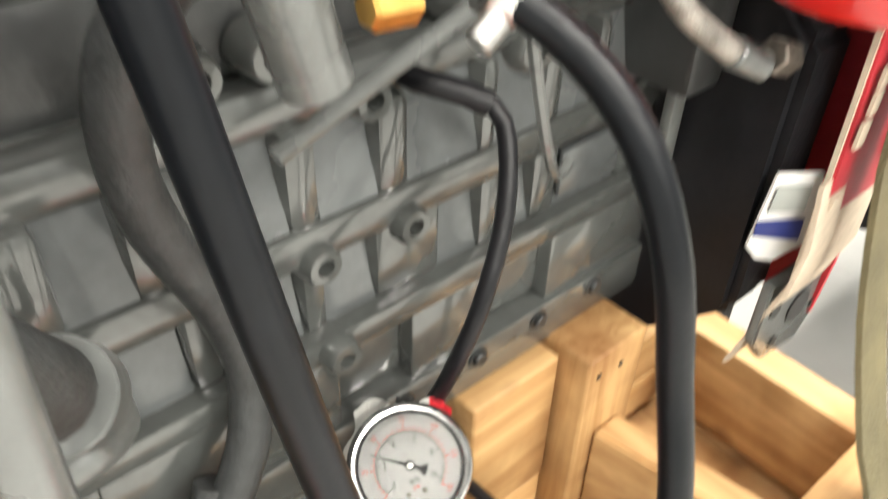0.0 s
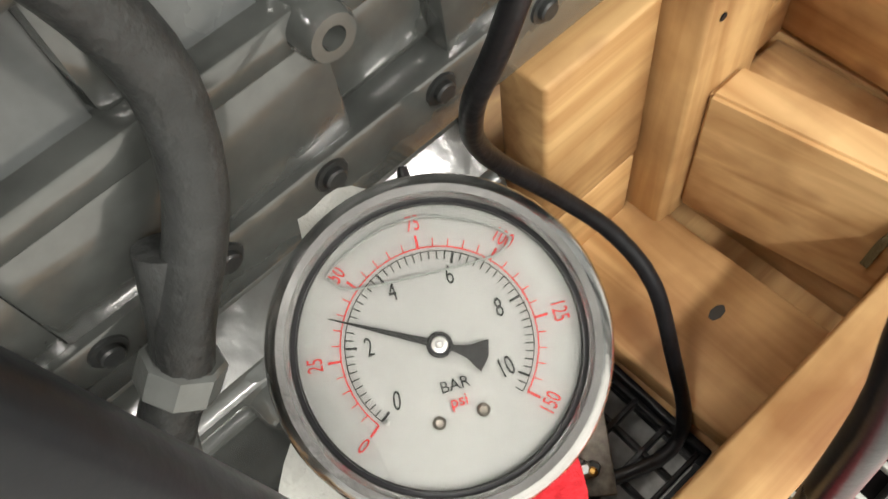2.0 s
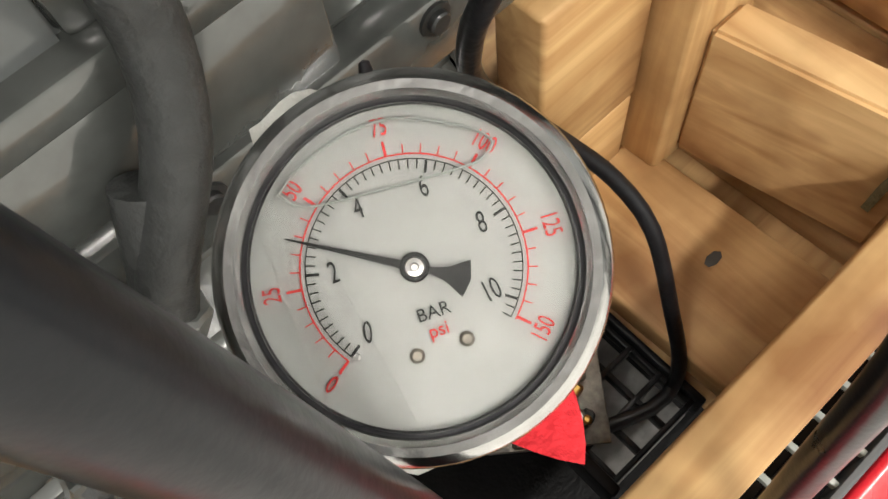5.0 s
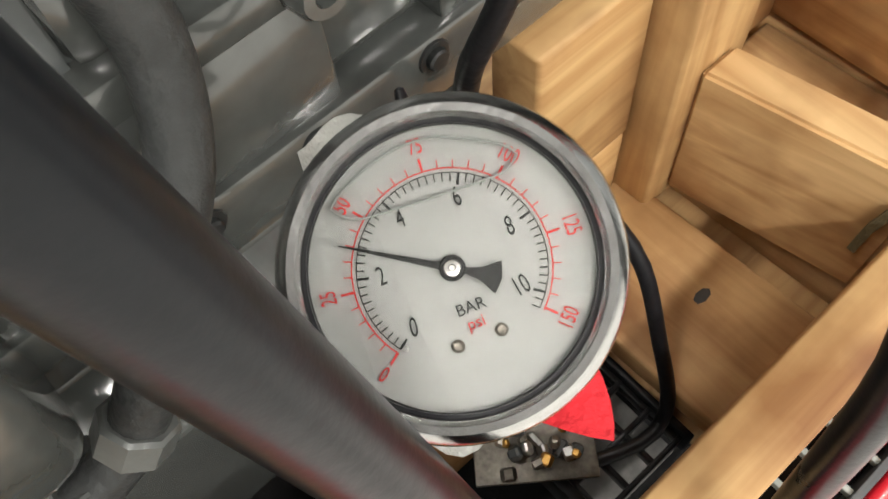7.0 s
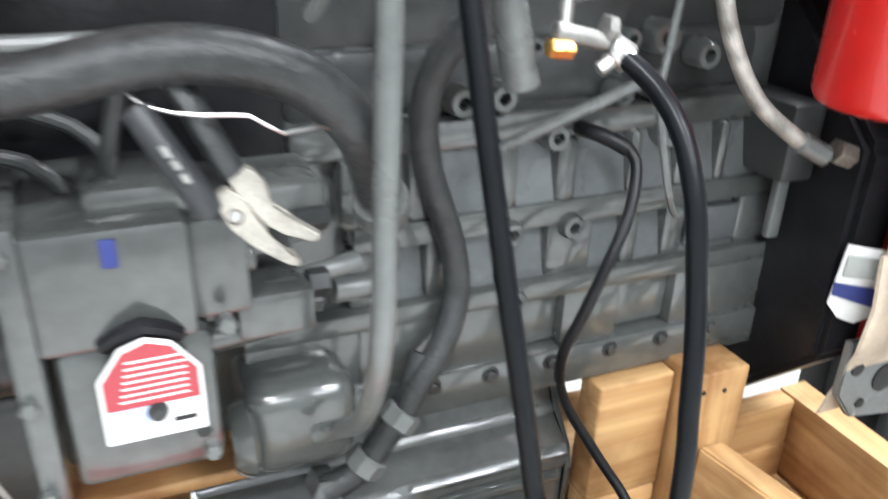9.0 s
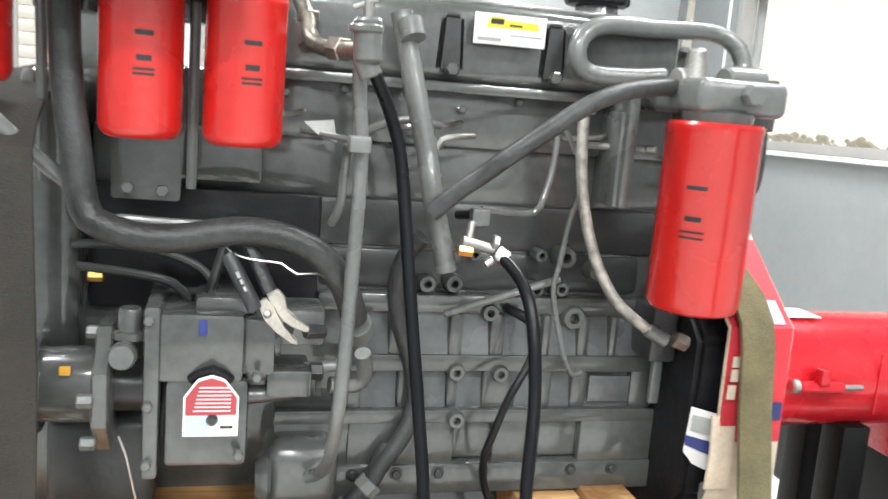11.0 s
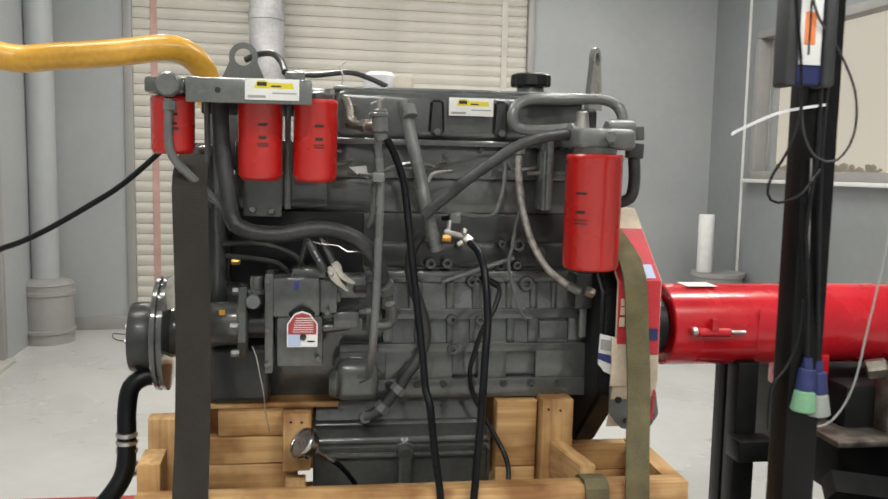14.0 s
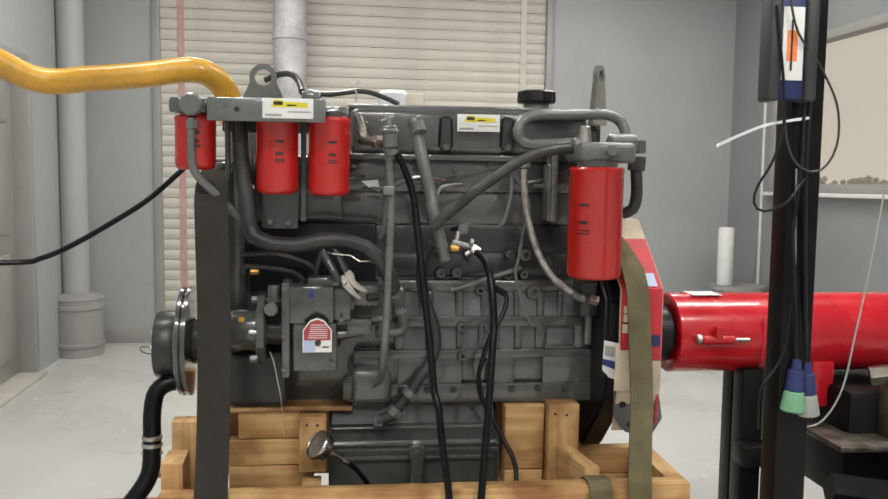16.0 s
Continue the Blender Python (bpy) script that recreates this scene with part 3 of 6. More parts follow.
# lower housing with the filler elbow
hs = box(-0.262, -0.165, -0.065, 0.03, 0.748, 0.838, 0.022, 4)
part("oil_housing", hs, GREY, engine)
part("housing_cap", rod((-0.275, -0.05, 0.79), (-0.255, -0.05, 0.79), 0.03, 0.034, 22, 0.005), GREY, engine)
part("elbow", tube([(-0.0941, -0.0300, 0.8238), (-0.1171, -0.0450, 0.7816), (-0.1380, -0.0500, 0.7595), (-0.1659, -0.0500, 0.7243), (-0.1979, -0.0500, 0.7118)], 0.013, 14), GREYRUBBER, engine, "grey hose elbow")
for a, b in (((-0.1171, -0.0450, 0.7789), (-0.1300, -0.0470, 0.7651)), ((-0.1506, -0.0500, 0.7412), (-0.1633, -0.0500, 0.7256))):
    part("hose_nut", rod(a, b, 0.018, seg=8, bevel=0.002), TUBEGREY, engine)
part("drain_fitting", hexnut((-0.1947, -0.0600, 0.7147), (-0.1922, -0.0200, 0.7026), 0.015), GREY, engine)

# fuel pump with its warning plate
pump = part("fuel_pump", box(-0.394, -0.298, -0.15, -0.01, 0.955, 1.036, 0.006), GREY, engine, "grey cast fuel pump body")
part("lower_body", box(-0.385, -0.29, -0.145, -0.01, 0.85, 0.957, 0.008), GREY, pump)
part("top_boss", box(-0.355, -0.285, -0.13, -0.06, 1.03, 1.052, 0.006), GREY, pump)
part("flange", box(-0.408, -0.39, -0.155, -0.02, 0.84, 1.045, 0.005), GREY, pump)
part("end_cap", box(-0.3, -0.262, -0.14, -0.03, 0.96, 1.03, 0.006), GREY, pump)
part("blue_tag", box(-0.349, -0.34, -0.152, -0.1495, 1.012, 1.03, 0.0004), BLUEINK, pump, "small blue tag")
for x, z in ((-0.402, 0.86), (-0.402, 1.03), (-0.402, 0.93), (-0.3, 0.87), (-0.283, 0.965)):
    part("pump_bolt", hexnut((x, -0.163, z), (x, -0.15, z), 0.006), TUBEGREY, pump)
plate = prism([(-0.363, 0.898), (-0.302, 0.898), (-0.302, 0.945), (-0.318, 0.966), (-0.333, 0.971), (-0.348, 0.966), (-0.363, 0.945)], "y", -0.168, -0.165, 0.0008)
plate = part("warning_plate", plate, WHITE, engine, "white and red warning plate on the pump")
part("red_field", prism([(-0.3605, 0.924), (-0.3045, 0.924), (-0.3045, 0.9445), (-0.3185, 0.963), (-0.333, 0.968), (-0.3475, 0.963), (-0.3605, 0.9445)], "y", -0.1687, -0.1681), PINKRED, plate)
part("blue_field", box(-0.3605, -0.336, -0.1686, -0.1681, 0.9, 0.9235), LABELBLUE, plate)
for k in range(7):
    part("text_bar", box(-0.352 + 0.001 * k, -0.311, -0.1692, -0.1688, 0.9285 + k * 0.0046, 0.9298 + k * 0.0046), WHITE, plate)
part("plate_screw", lathe([(0, 0.006), (0.004, 0.006), (0.006, 0.003), (0.007, 0)], 14, m=pose(-0.331, -0.168, 0.918, 90)), DARKGREY, plate)
part("plate_text", box(-0.322, -0.308, -0.1688, -0.1681, 0.908, 0.911), BLACKINK, plate)
part("pump_seal", tube([(-0.312, -0.15, 0.96), (-0.333, -0.16, 0.975), (-0.356, -0.15, 0.96)], 0.006, 8), BLACKIRON, engine)

# drive housing left of the pump
part("drive_flange", lathe([(0, 0), (0.075, 0), (0.08, 0.003), (0.08, 0.017), (0.075, 0.02), (0, 0.02)], 8, m=pose(-0.462, -0.09, 0.938, 0, 90) @ pose(0, 0, 0, 0, 0, 22)), GREY, engine)
part("drive_barrel", rod((-0.53, -0.08, 0.93), (-0.46, -0.08, 0.93), 0.044, 0.046, 26, 0.004), GREY, engine)
part("drive_collar", rod((-0.545, -0.08, 0.93), (-0.525, -0.08, 0.93), 0.06, 0.06, 26, 0.004), GREY, engine)
part("drive_neck", rod((-0.445, -0.08, 0.93), (-0.4, -0.08, 0.93), 0.032, 0.032, 22, 0.003), DARKGREY, engine)
part("bleed_cap", lathe([(0, 0.035), (0.012, 0.035), (0.014, 0.03), (0.014, 0.01), (0.02, 0.008), (0.02, 0)], 18, m=pose(-0.425, -0.12, 1.0)), GREY, engine)
part("bleed_cap", lathe([(0, 0.025), (0.013, 0.025), (0.015, 0.02), (0.016, 0)], 18, m=pose(-0.43, -0.14, 0.985, 80)), TUBEGREY, engine)
for z, y in ((0.88, -0.14), (1.0, -0.1), (0.94, -0.165)):
    part("drive_bolt", hexnut((-0.475, y, z), (-0.458, y, z), 0.008), TUBEGREY, engine)
part("yellow_mark", box(-0.5, -0.488, -0.125, -0.123, 0.955, 0.966, 0.001), YELLOWPAINT, engine, "dab of yellow paint")
for pts in ([(-0.4936, -0.0500, 1.0669), (-0.4321, -0.0600, 1.0621), (-0.3829, -0.0700, 1.0536), (-0.3618, -0.0800, 1.0338)], [(-0.5016, -0.0300, 1.0897), (-0.4206, -0.0500, 1.0923), (-0.3526, -0.0600, 1.0713), (-0.3313, -0.0800, 1.0463)], [(-0.3420, -0.1000, 1.0365), (-0.3337, -0.1100, 1.0747), (-0.3243, -0.1200, 1.1123)]):
    part("fuel_line", tube(pts, 0.0055, 10), DARKGREY, engine, "dark fuel line")
part("brass_joint", hexnut((-0.4815, -0.0500, 1.0545), (-0.4632, -0.0500, 1.0545), 0.007), BRASS, engine)
part("governor_stub", rod((-0.2907, -0.1100, 0.9887), (-0.2542, -0.1100, 0.9874), 0.014, 0.012, 16, 0.002), GREY, engine)
part("governor_stub", rod((-0.2963, -0.1000, 0.9497), (-0.2226, -0.1000, 0.9519), 0.009, 0.009, 14, 0.002), TUBEGREY, engine)
part("governor_stub", rod((-0.2961, -0.1000, 0.9222), (-0.2347, -0.1000, 0.9269), 0.012, 0.01, 14, 0.002), GREY, engine)
part("delivery_pipe", rod((-0.2222, -0.0900, 0.9526), (-0.1716, -0.0800, 0.9557), 0.008, 0.008, 14), TUBEGREY, engine)
part("valve_block", box(-0.27, -0.215, -0.12, -0.05, 0.925, 0.96, 0.005), GREY, engine)
part("linkage", box(-0.262, -0.2, -0.1, -0.03, 0.985, 1.03, 0.006), TUBEGREY, engine)
part("valve_nut", hexnut((-0.2262, -0.1100, 1.0060), (-0.2011, -0.1000, 1.0044), 0.009), DARKGREY, engine)
part("valve_nut", hexnut((-0.2165, -0.1000, 0.9531), (-0.2004, -0.1000, 0.9531), 0.011), DARKGREY, engine)

# flywheel housing at the drive end
def octo(r, cy, cz, n=8, turn=22.5):
    return [(cy + r * math.cos(radians(turn + 360 / n * i)), cz + r * math.sin(radians(turn + 360 / n * i))) for i in range(n)]


part("flywheel_housing", prism(octo(0.3, 0.17, 0.885), "x", 0.312, 0.37, 0.008), BLACKIRON, engine, "black cast flywheel housing")
ear = part("housing_ear", prism([(0.332, 0.735), (0.36, 0.7), (0.42, 0.69), (0.445, 0.73), (0.435, 0.79), (0.332, 0.8)], "y", -0.128, -0.118, 0.002), TUBEGREY, engine, "drilled pale steel mounting ear")
for x, z, r in ((0.35, 0.765, 0.008), (0.368, 0.718, 0.006), (0.395, 0.745, 0.017), (0.428, 0.73, 0.006), (0.425, 0.775, 0.006)):
    part("hole", rod((x, -0.1295, z), (x, -0.127, z), r, r, 18), BLACKINK, ear)
part("rear_face", prism(octo(0.2, 0.17, 0.885, 20, 0), "x", 0.37, 0.43, 0.006), BLACKIRON, engine)
part("rear_bracket", box(0.27, 0.312, -0.05, 0.03, 0.95, 1.03, 0.006), DARKGREY, engine)
part("corner_strap", box(0.29, 0.306, -0.03, -0.02, 0.88, 0.97, 0.003), TUBEGREY, engine)

# three small filters under their bracket
def filter_can(name, x, y, z0, z1, r, head, turn=0.15):
    h = z1 - z0
    can = part(name, lathe([(0, 0), (r * 0.8, 0), (r * 0.93, 0.004), (r, 0.012), (r, h - 0.012), (r * 1.02, h - 0.01), (r * 1.02, h - 0.004), (r * 0.97, h), (0, h)], 40, m=pose(x, y, z0)), REDCAN, engine, "glossy red spin-on filter")
    part("filter_head", lathe([(r * 0.75, h), (r * 0.78, h + head), (r * 0.6, h + head + 0.004), (0, h + head + 0.004)], 30, m=pose(x, y, z0)), GREY, can)
    # plain bars stand for the print
    th = 0.0005
    for dz, hh, w in ((0.66, 0.005, 0.42), (0.5, 0.006, 0.34), (0.44, 0.0025, 0.5), (0.41, 0.0025, 0.5)):
        n, bmm = 8, bmesh.new()
        a0 = -math.pi / 2 - w / 2 + turn
        vs = [[bmm.verts.new((x + (r + th) * math.cos(a0 + w * i / n), y + (r + th) * math.sin(a0 + w * i / n), z0 + h * dz + k * hh)) for i in range(n + 1)] for k in (0, 1)]
        for i in range(n):
            bmm.faces.new((vs[0][i], vs[0][i + 1], vs[1][i + 1], vs[1][i]))
        part("print_bar", bmm, BLACKINK, can)
    return can


filter_can("fuel_filter", -0.585, -0.14, 1.278, 1.388, 0.0415, 0.006)
filter_can("fuel_filter", -0.418, -0.14, 1.23, 1.39, 0.0435, 0.008)
filter_can("fuel_filter", -0.31, -0.14, 1.228, 1.39, 0.0435, 0.01)
filter_can("oil_filter", 0.268, -0.14, 1.0525, 1.2945, 0.0585, 0.012, -0.75)
br = part("filter_bracket", box(-0.548, -0.318, -0.24, -0.232, 1.374, 1.42, 0.006), TUBEGREY, engine, "bent grey steel filter bracket")
part("top_leg", box(-0.548, -0.318, -0.236, -0.06, 1.41, 1.418, 0.003), TUBEGREY, br)
part("bolt_hole", rod((-0.49, -0.2412, 1.397), (-0.49, -0.239, 1.397), 0.0055), BLACKINK, br)
part("back_leg", box(-0.54, -0.32, -0.07, -0.0, 1.36, 1.418, 0.004), GREY, br)
part("outer_head", box(-0.63, -0.555, -0.19, -0.1, 1.392, 1.422, 0.006), GREY, engine, "cast head of the outer filter")
part("head_cap", lathe([(0, 0.02), (0.02, 0.02), (0.024, 0.015), (0.024, 0)], 10, m=pose(-0.585, -0.185, 1.408, 90)), TUBEGREY, engine)
for x in (-0.525, -0.365, -0.505):
    part("drop_rod", rod((x, -0.1, 1.38), (x, -0.08, 1.17), 0.006, 0.006, 10), TUBEGREY, engine)


def sticker(name, x0, x1, z0, z1, y):
    s = part(name, box(x0, x1, y - 0.0012, y, z0, z1, 0.0003), WHITE, engine, "white sticker with a yellow printed band")
    w, h = x1 - x0, z1 - z0
    part("yellow_band", prism([(x0 + w * 0.16, z0 + h * 0.55), (x0 + w * 0.9, z0 + h * 0.55), (x0 + w * 0.88, z0 + h * 0.8), (x0 + w * 0.45, z0 + h * 0.82), (x0 + w * 0.36, z0 + h * 0.92), (x0 + w * 0.22, z0 + h * 0.9)], "y", y - 0.0018, y - 0.0013), YELLOW, s)
    part("print_bar", box(x0 + w * 0.22, x0 + w * 0.4, y - 0.0023, y - 0.0019, z0 + h * 0.66, z0 + h * 0.84), BLACKINK, s)
    part("print_bar", box(x0 + w * 0.48, x0 + w * 0.66, y - 0.0023, y - 0.0019, z0 + h * 0.62, z0 + h * 0.69), BLACKINK, s)
    part("print_bar", box(x0 + w * 0.05, x0 + w * 0.38, y - 0.0018, y - 0.0013, z0 + h * 0.1, z0 + h * 0.22), TRIMPAINT, s)
    part("print_bar", box(x0 + w * 0.5, x0 + w * 0.95, y - 0.0018, y - 0.0013, z0 + h * 0.3, z0 + h * 0.36), TRIMPAINT, s)


sticker("sticker", -0.441, -0.342, 1.381, 1.42, -0.2405)
sticker("sticker", -0.022, 0.076, 1.372, 1.411, -0.022)
part("sticker_pad", box(-0.018, 0.072, -0.022, 0.004, 1.375, 1.408, 0.002), GREY, engine)

# oil filter head and pipe loop
part("oil_filter_head", box(0.222, 0.345, -0.175, 0.03, 1.304, 1.348, 0.012, 3), TUBEGREY, engine)
part("head_neck", rod((0.248, -0.11, 1.345), (0.248, -0.11, 1.385), 0.016, 0.012, 16, 0.003), WORNSTEEL, engine)
part("head_plug", hexnut((0.281, -0.2, 1.33), (0.29, -0.17, 1.33), 0.013), TUBEGREY, engine)
part("loop_pipe", tube([(0.3716, -0.0300, 1.3599), (0.3641, -0.0200, 1.3966), (0.3284, -0.0100, 1.4170), (0.2305, -0.0200, 1.4136), (0.1547, -0.0300, 1.4108), (0.1199, -0.0400, 1.3915), (0.1144, -0.0450, 1.3632), (0.1333, -0.0450, 1.3458), (0.1913, -0.0500, 1.3446), (0.2375, -0.0500, 1.3495)], 0.0125, 14), TUBEGREY, engine, "bent grey coolant pipe loop")
part("hex_joint", hexnut((0.3876, -0.0500, 1.3571), (0.3889, -0.0500, 1.3274), 0.022), GREY, engine)
part("hex_joint", hexnut((0.3919, -0.0500, 1.3210), (0.3906, -0.0500, 1.2884), 0.02), GREYRUBBER, engine)
part("return_hose", tube([(0.3903, -0.0500, 1.2949), (0.3942, -0.0500, 1.2363), (0.3862, -0.0500, 1.2008), (0.3657, -0.0400, 1.1895)], 0.0135, 14), GREYRUBBER, engine, "short brownish grey hose")
part("head_cross", rod((0.3209, -0.0600, 1.3513), (0.3850, -0.0500, 1.3532), 0.02, 0.02, 18, 0.004), TUBEGREY, engine)
# plate added to close the view behind the filter, dark like the shade there
part("end_cover", box(0.3, 0.335, 0.035, 0.26, 1.1, 1.4, 0.01), DARKGREY, engine, "dark filler plate for the shaded gap behind the oil filter")
part("side_support", box(0.19, 0.206, -0.06, 0.03, 1.17, 1.33, 0.004), TUBEGREY, engine)
part("feed_hose", tube([(-0.0828, -0.1300, 1.1696), (-0.0539, -0.1380, 1.1983), (-0.0228, -0.1460, 1.2239), (-0.0024, -0.1600, 1.2442), (0.0445, -0.1580, 1.2778), (0.1054, -0.1500, 1.3181), (0.1708, -0.1300, 1.3403), (0.2542, -0.1000, 1.3506)], 0.0115, 14), GREYRUBBER, engine, "grey rubber hose rising across the engine")
part("hose_collar", rod((0.2226, -0.1100, 1.3452), (0.2619, -0.1000, 1.3464), 0.0145, 0.0145, 18, 0.002), WORNSTEEL, engine)

# filler cap, lifting eyes, top fittings
cap = lathe([(0, 0.03), (0.035, 0.03), (0.044, 0.026), (0.045, 0.004), (0.042, 0.0), (0.03, 0.0)], 48)
for v in cap.verts:
    k = math.atan2(v.co.y, v.co.x)
    if v.co.xy.length > 0.04:
        v.co.xy *= 1 + 0.03 * math.copysign(1, math.sin(k * 12 + 0.3))
part("filler_cap", moved(cap, pose(0.18, 0.06, 1.445)), BLACKIRON, engine, "ribbed black filler cap")
part("filler_neck", rod((0.18, 0.06, 1.42), (0.18, 0.06, 1.447), 0.034, 0.03, 24), GREY, engine)


def lifting_eye(name, x, y, z0, w, h, turn):
    own = bmesh.new()
    outer, inner = [], []
    n = 22
    cz, r, ri = h - w * 0.24, w * 0.28, w * 0.17
    for i in range(n):
        a = math.pi * (-0.1 + 1.2 * i / (n - 1))
        outer.append((r * math.cos(a), cz + r * math.sin(a)))
    outer = [(w / 2, 0)] + outer + [(-w / 2, 0)]
    m = len(outer)
    inner = [(ri * math.cos(2 * math.pi * i / 24), cz + ri * math.sin(2 * math.pi * i / 24)) for i in range(24)]
    for y_ in (-0.006, 0.006):
        vo = [own.verts.new((p[0], y_, p[1])) for p in outer]
        vi = [own.verts.new((p[0], y_, p[1])) for p in inner]
        es = [own.edges.new((vo[i], vo[(i + 1) % m])) for i in range(m)] + [own.edges.new((vi[i], vi[(i + 1) % 24])) for i in range(24)]
        bmesh.ops.triangle_fill(own, use_beauty=True, edges=es)
    own.verts.ensure_lookup_table()
    half = m + 24
    for a, k in ((0, m), (m, 24)):
        for i in range(k):
            j = (i + 1) % k
            own.faces.new((own.verts[a + i], own.verts[a + j], own.verts[half + a + j], own.verts[half + a + i]))
    return part(name, moved(own, pose(x, y, z0, 0, 0, turn)), TUBEGREY, engine, "flat steel lifting eye")


lifting_eye("lifting_eye", -0.481, 0.3, 1.44, 0.125, 0.105, 0)
lifting_eye("lifting_eye", 0.345, 0.1, 1.4, 0.1, 0.14, 52)
part("eye_foot", box(-0.56, -0.4, 0.24, 0.32, 1.24, 1.445, 0.01), GREY, engine)
part("top_hose", tube([(-0.4779, 0.3200, 1.5106), (-0.4411, 0.3000, 1.5241), (-0.4077, 0.2500, 1.5200), (-0.3864, 0.2000, 1.4962), (-0.3758, 0.1200, 1.4650)], 0.008, 10), DARKGREY, engine)
part("top_hose", tube([(-0.3582, 0.1000, 1.4638), (-0.3122, 0.1000, 1.4588), (-0.2328, 0.1000, 1.4680), (-0.1791, 0.1000, 1.4538), (-0.1452, 0.1000, 1.4389)], 0.006, 10), DARKGREY, engine)
part("top_block", box(-0.375, -0.33, 0.05, 0.11, 1.42, 1.462, 0.005), GREY, engine)
part("coolant_bottle", lathe([(0, 0.06), (0.03, 0.06), (0.04, 0.05), (0.042, 0.0)], 22, m=pose(-0.145, 0.3, 1.43)), WHITEPLASTIC, engine, "white plastic bottle top")
part("breather", lathe([(0, 0.05), (0.018, 0.05), (0.024, 0.042), (0.026, 0.0)], 20, m=pose(-0.09, 0.25, 1.43)), CREAMPLASTIC, engine, "cream plastic breather")
part("wire_clip", tube([(-0.2491, 0.0800, 1.4395), (-0.2467, 0.0800, 1.4592), (-0.2535, 0.0800, 1.4786), (-0.2378, 0.0800, 1.4921)], 0.002, 6), STEEL, engine)
part("head_blocks", box(-0.325, -0.265, 0.02, 0.1, 1.375, 1.425, 0.005), GREY, engine)

# fittings, long tube and hoses on the near side
part("side_elbow", tube([(-0.2485, -0.0600, 1.3986), (-0.2392, -0.0800, 1.3735), (-0.2381, -0.0900, 1.3526), (-0.2225, -0.1200, 1.3424), (-0.1856, -0.1900, 1.3390)], 0.0095, 12), TIN, engine, "brownish elbow fitting")
for a, b in (((-0.2389, -0.0700, 1.3862), (-0.2387, -0.0700, 1.3728)), ((-0.2377, -0.0800, 1.3578), (-0.2368, -0.0900, 1.3429)), ((-0.2147, -0.1300, 1.3423), (-0.2039, -0.1500, 1.3408))):
    part("elbow_nut", hexnut(a, b, 0.0145), TIN, engine)
tee = part("tee", rod((-0.1895, -0.2050, 1.3726), (-0.1865, -0.2050, 1.3271), 0.0155, 0.0155, 16, 0.003), TUBEGREY, engine, "grey tee fitting with a small lever")
part("lever", tube([(-0.2060, -0.2100, 1.3810), (-0.1946, -0.2100, 1.3858), (-0.1810, -0.2100, 1.3908)], 0.003, 8), WORNSTEEL, tee)
part("stem", rod((-0.1901, -0.2100, 1.3882), (-0.1898, -0.2100, 1.3690), 0.006, 0.006, 10), WORNSTEEL, tee)
part("collar", rod((-0.1906, -0.2050, 1.3658), (-0.1904, -0.2050, 1.3567), 0.019, 0.019, 16, 0.002), TUBEGREY, tee)
part("dipstick_tube", tube([(-0.1860, -0.1650, 1.3520), (-0.1780, -0.1700, 1.2409), (-0.1787, -0.1770, 1.1822), (-0.1815, -0.1790, 1.0968), (-0.1838, -0.1800, 1.0254), (-0.1866, -0.1840, 0.9715), (-0.1897, -0.1780, 0.9174), (-0.1927, -0.1460, 0.8589), (-0.1991, -0.1000, 0.8186), (-0.2150, -0.0850, 0.8060)], 0.0085, 12), TUBEGREY, engine, "long grey dipstick tube")
part("tube_clip", box(-0.2, -0.176, -0.205, -0.18, 1.232, 1.25, 0.003), TUBEGREY, engine)
part("clip_arm", rod((-0.2364, -0.0500, 1.2446), (-0.1841, -0.1900, 1.2430), 0.004, 0.004, 8), TUBEGREY, engine)
part("torn_flap", prism([(-0.24, 1.258), (-0.205, 1.262), (-0.2, 1.236), (-0.222, 1.243)], "y", -0.1, -0.098), STEEL, engine, "bent bright sheet-metal tab")
part("vent_hose", tube([(-0.1253, -0.0650, 1.4118), (-0.1000, -0.0850, 1.3000), (-0.0850, -0.0940, 1.2386), (-0.0779, -0.1050, 1.1945), (-0.0504, -0.1000, 1.0933)], 0.014, 14), TUBEGREY, engine, "thick grey vent tube")
part("vent_band", rod((-0.1188, -0.0800, 1.3854), (-0.1145, -0.0900, 1.3643), 0.0155, 0.0155, 16), TUBEGREY, engine)
part("coolant_hose", tube([(-0.4998, -0.1400, 1.3951), (-0.4945, -0.1450, 1.2936), (-0.4865, -0.1500, 1.2370), (-0.4758, -0.1550, 1.1633), (-0.4580, -0.1600, 1.1439), (-0.4185, -0.1600, 1.1314), (-0.3718, -0.1600, 1.1318), (-0.3144, -0.1620, 1.1425), (-0.2658, -0.1620, 1.1392), (-0.2211, -0.1580, 1.1197), (-0.1893, -0.1500, 1.0842), (-0.1686, -0.1200, 1.0334)], 0.0168, 16), GREYRUBBER, engine, "thick grey coolant hose sagging across the engine")
part("bent_tube", tube([(-0.1954, -0.0600, 1.1328), (-0.1883, -0.0800, 1.1594), (-0.1881, -0.1000, 1.2222), (-0.1861, -0.1200, 1.2351)], 0.006, 10), TUBEGREY, engine)
part("cross_tube", tube([(-0.4605, -0.0700, 1.1347), (-0.4506, -0.0700, 1.1379), (-0.3787, -0.0700, 1.1348), (-0.3047, -0.0700, 1.1338), (-0.2896, -0.0600, 1.1215)], 0.006, 10), TUBEGREY, engine, "glossy grey tube behind the coolant hose")
part("hose_band", rod((-0.1658, -0.1150, 1.0251), (-0.1593, -0.1000, 1.0066), 0.0205, 0.0205, 22, 0.001), TUBEGREY, engine, "grey band at the hose end")
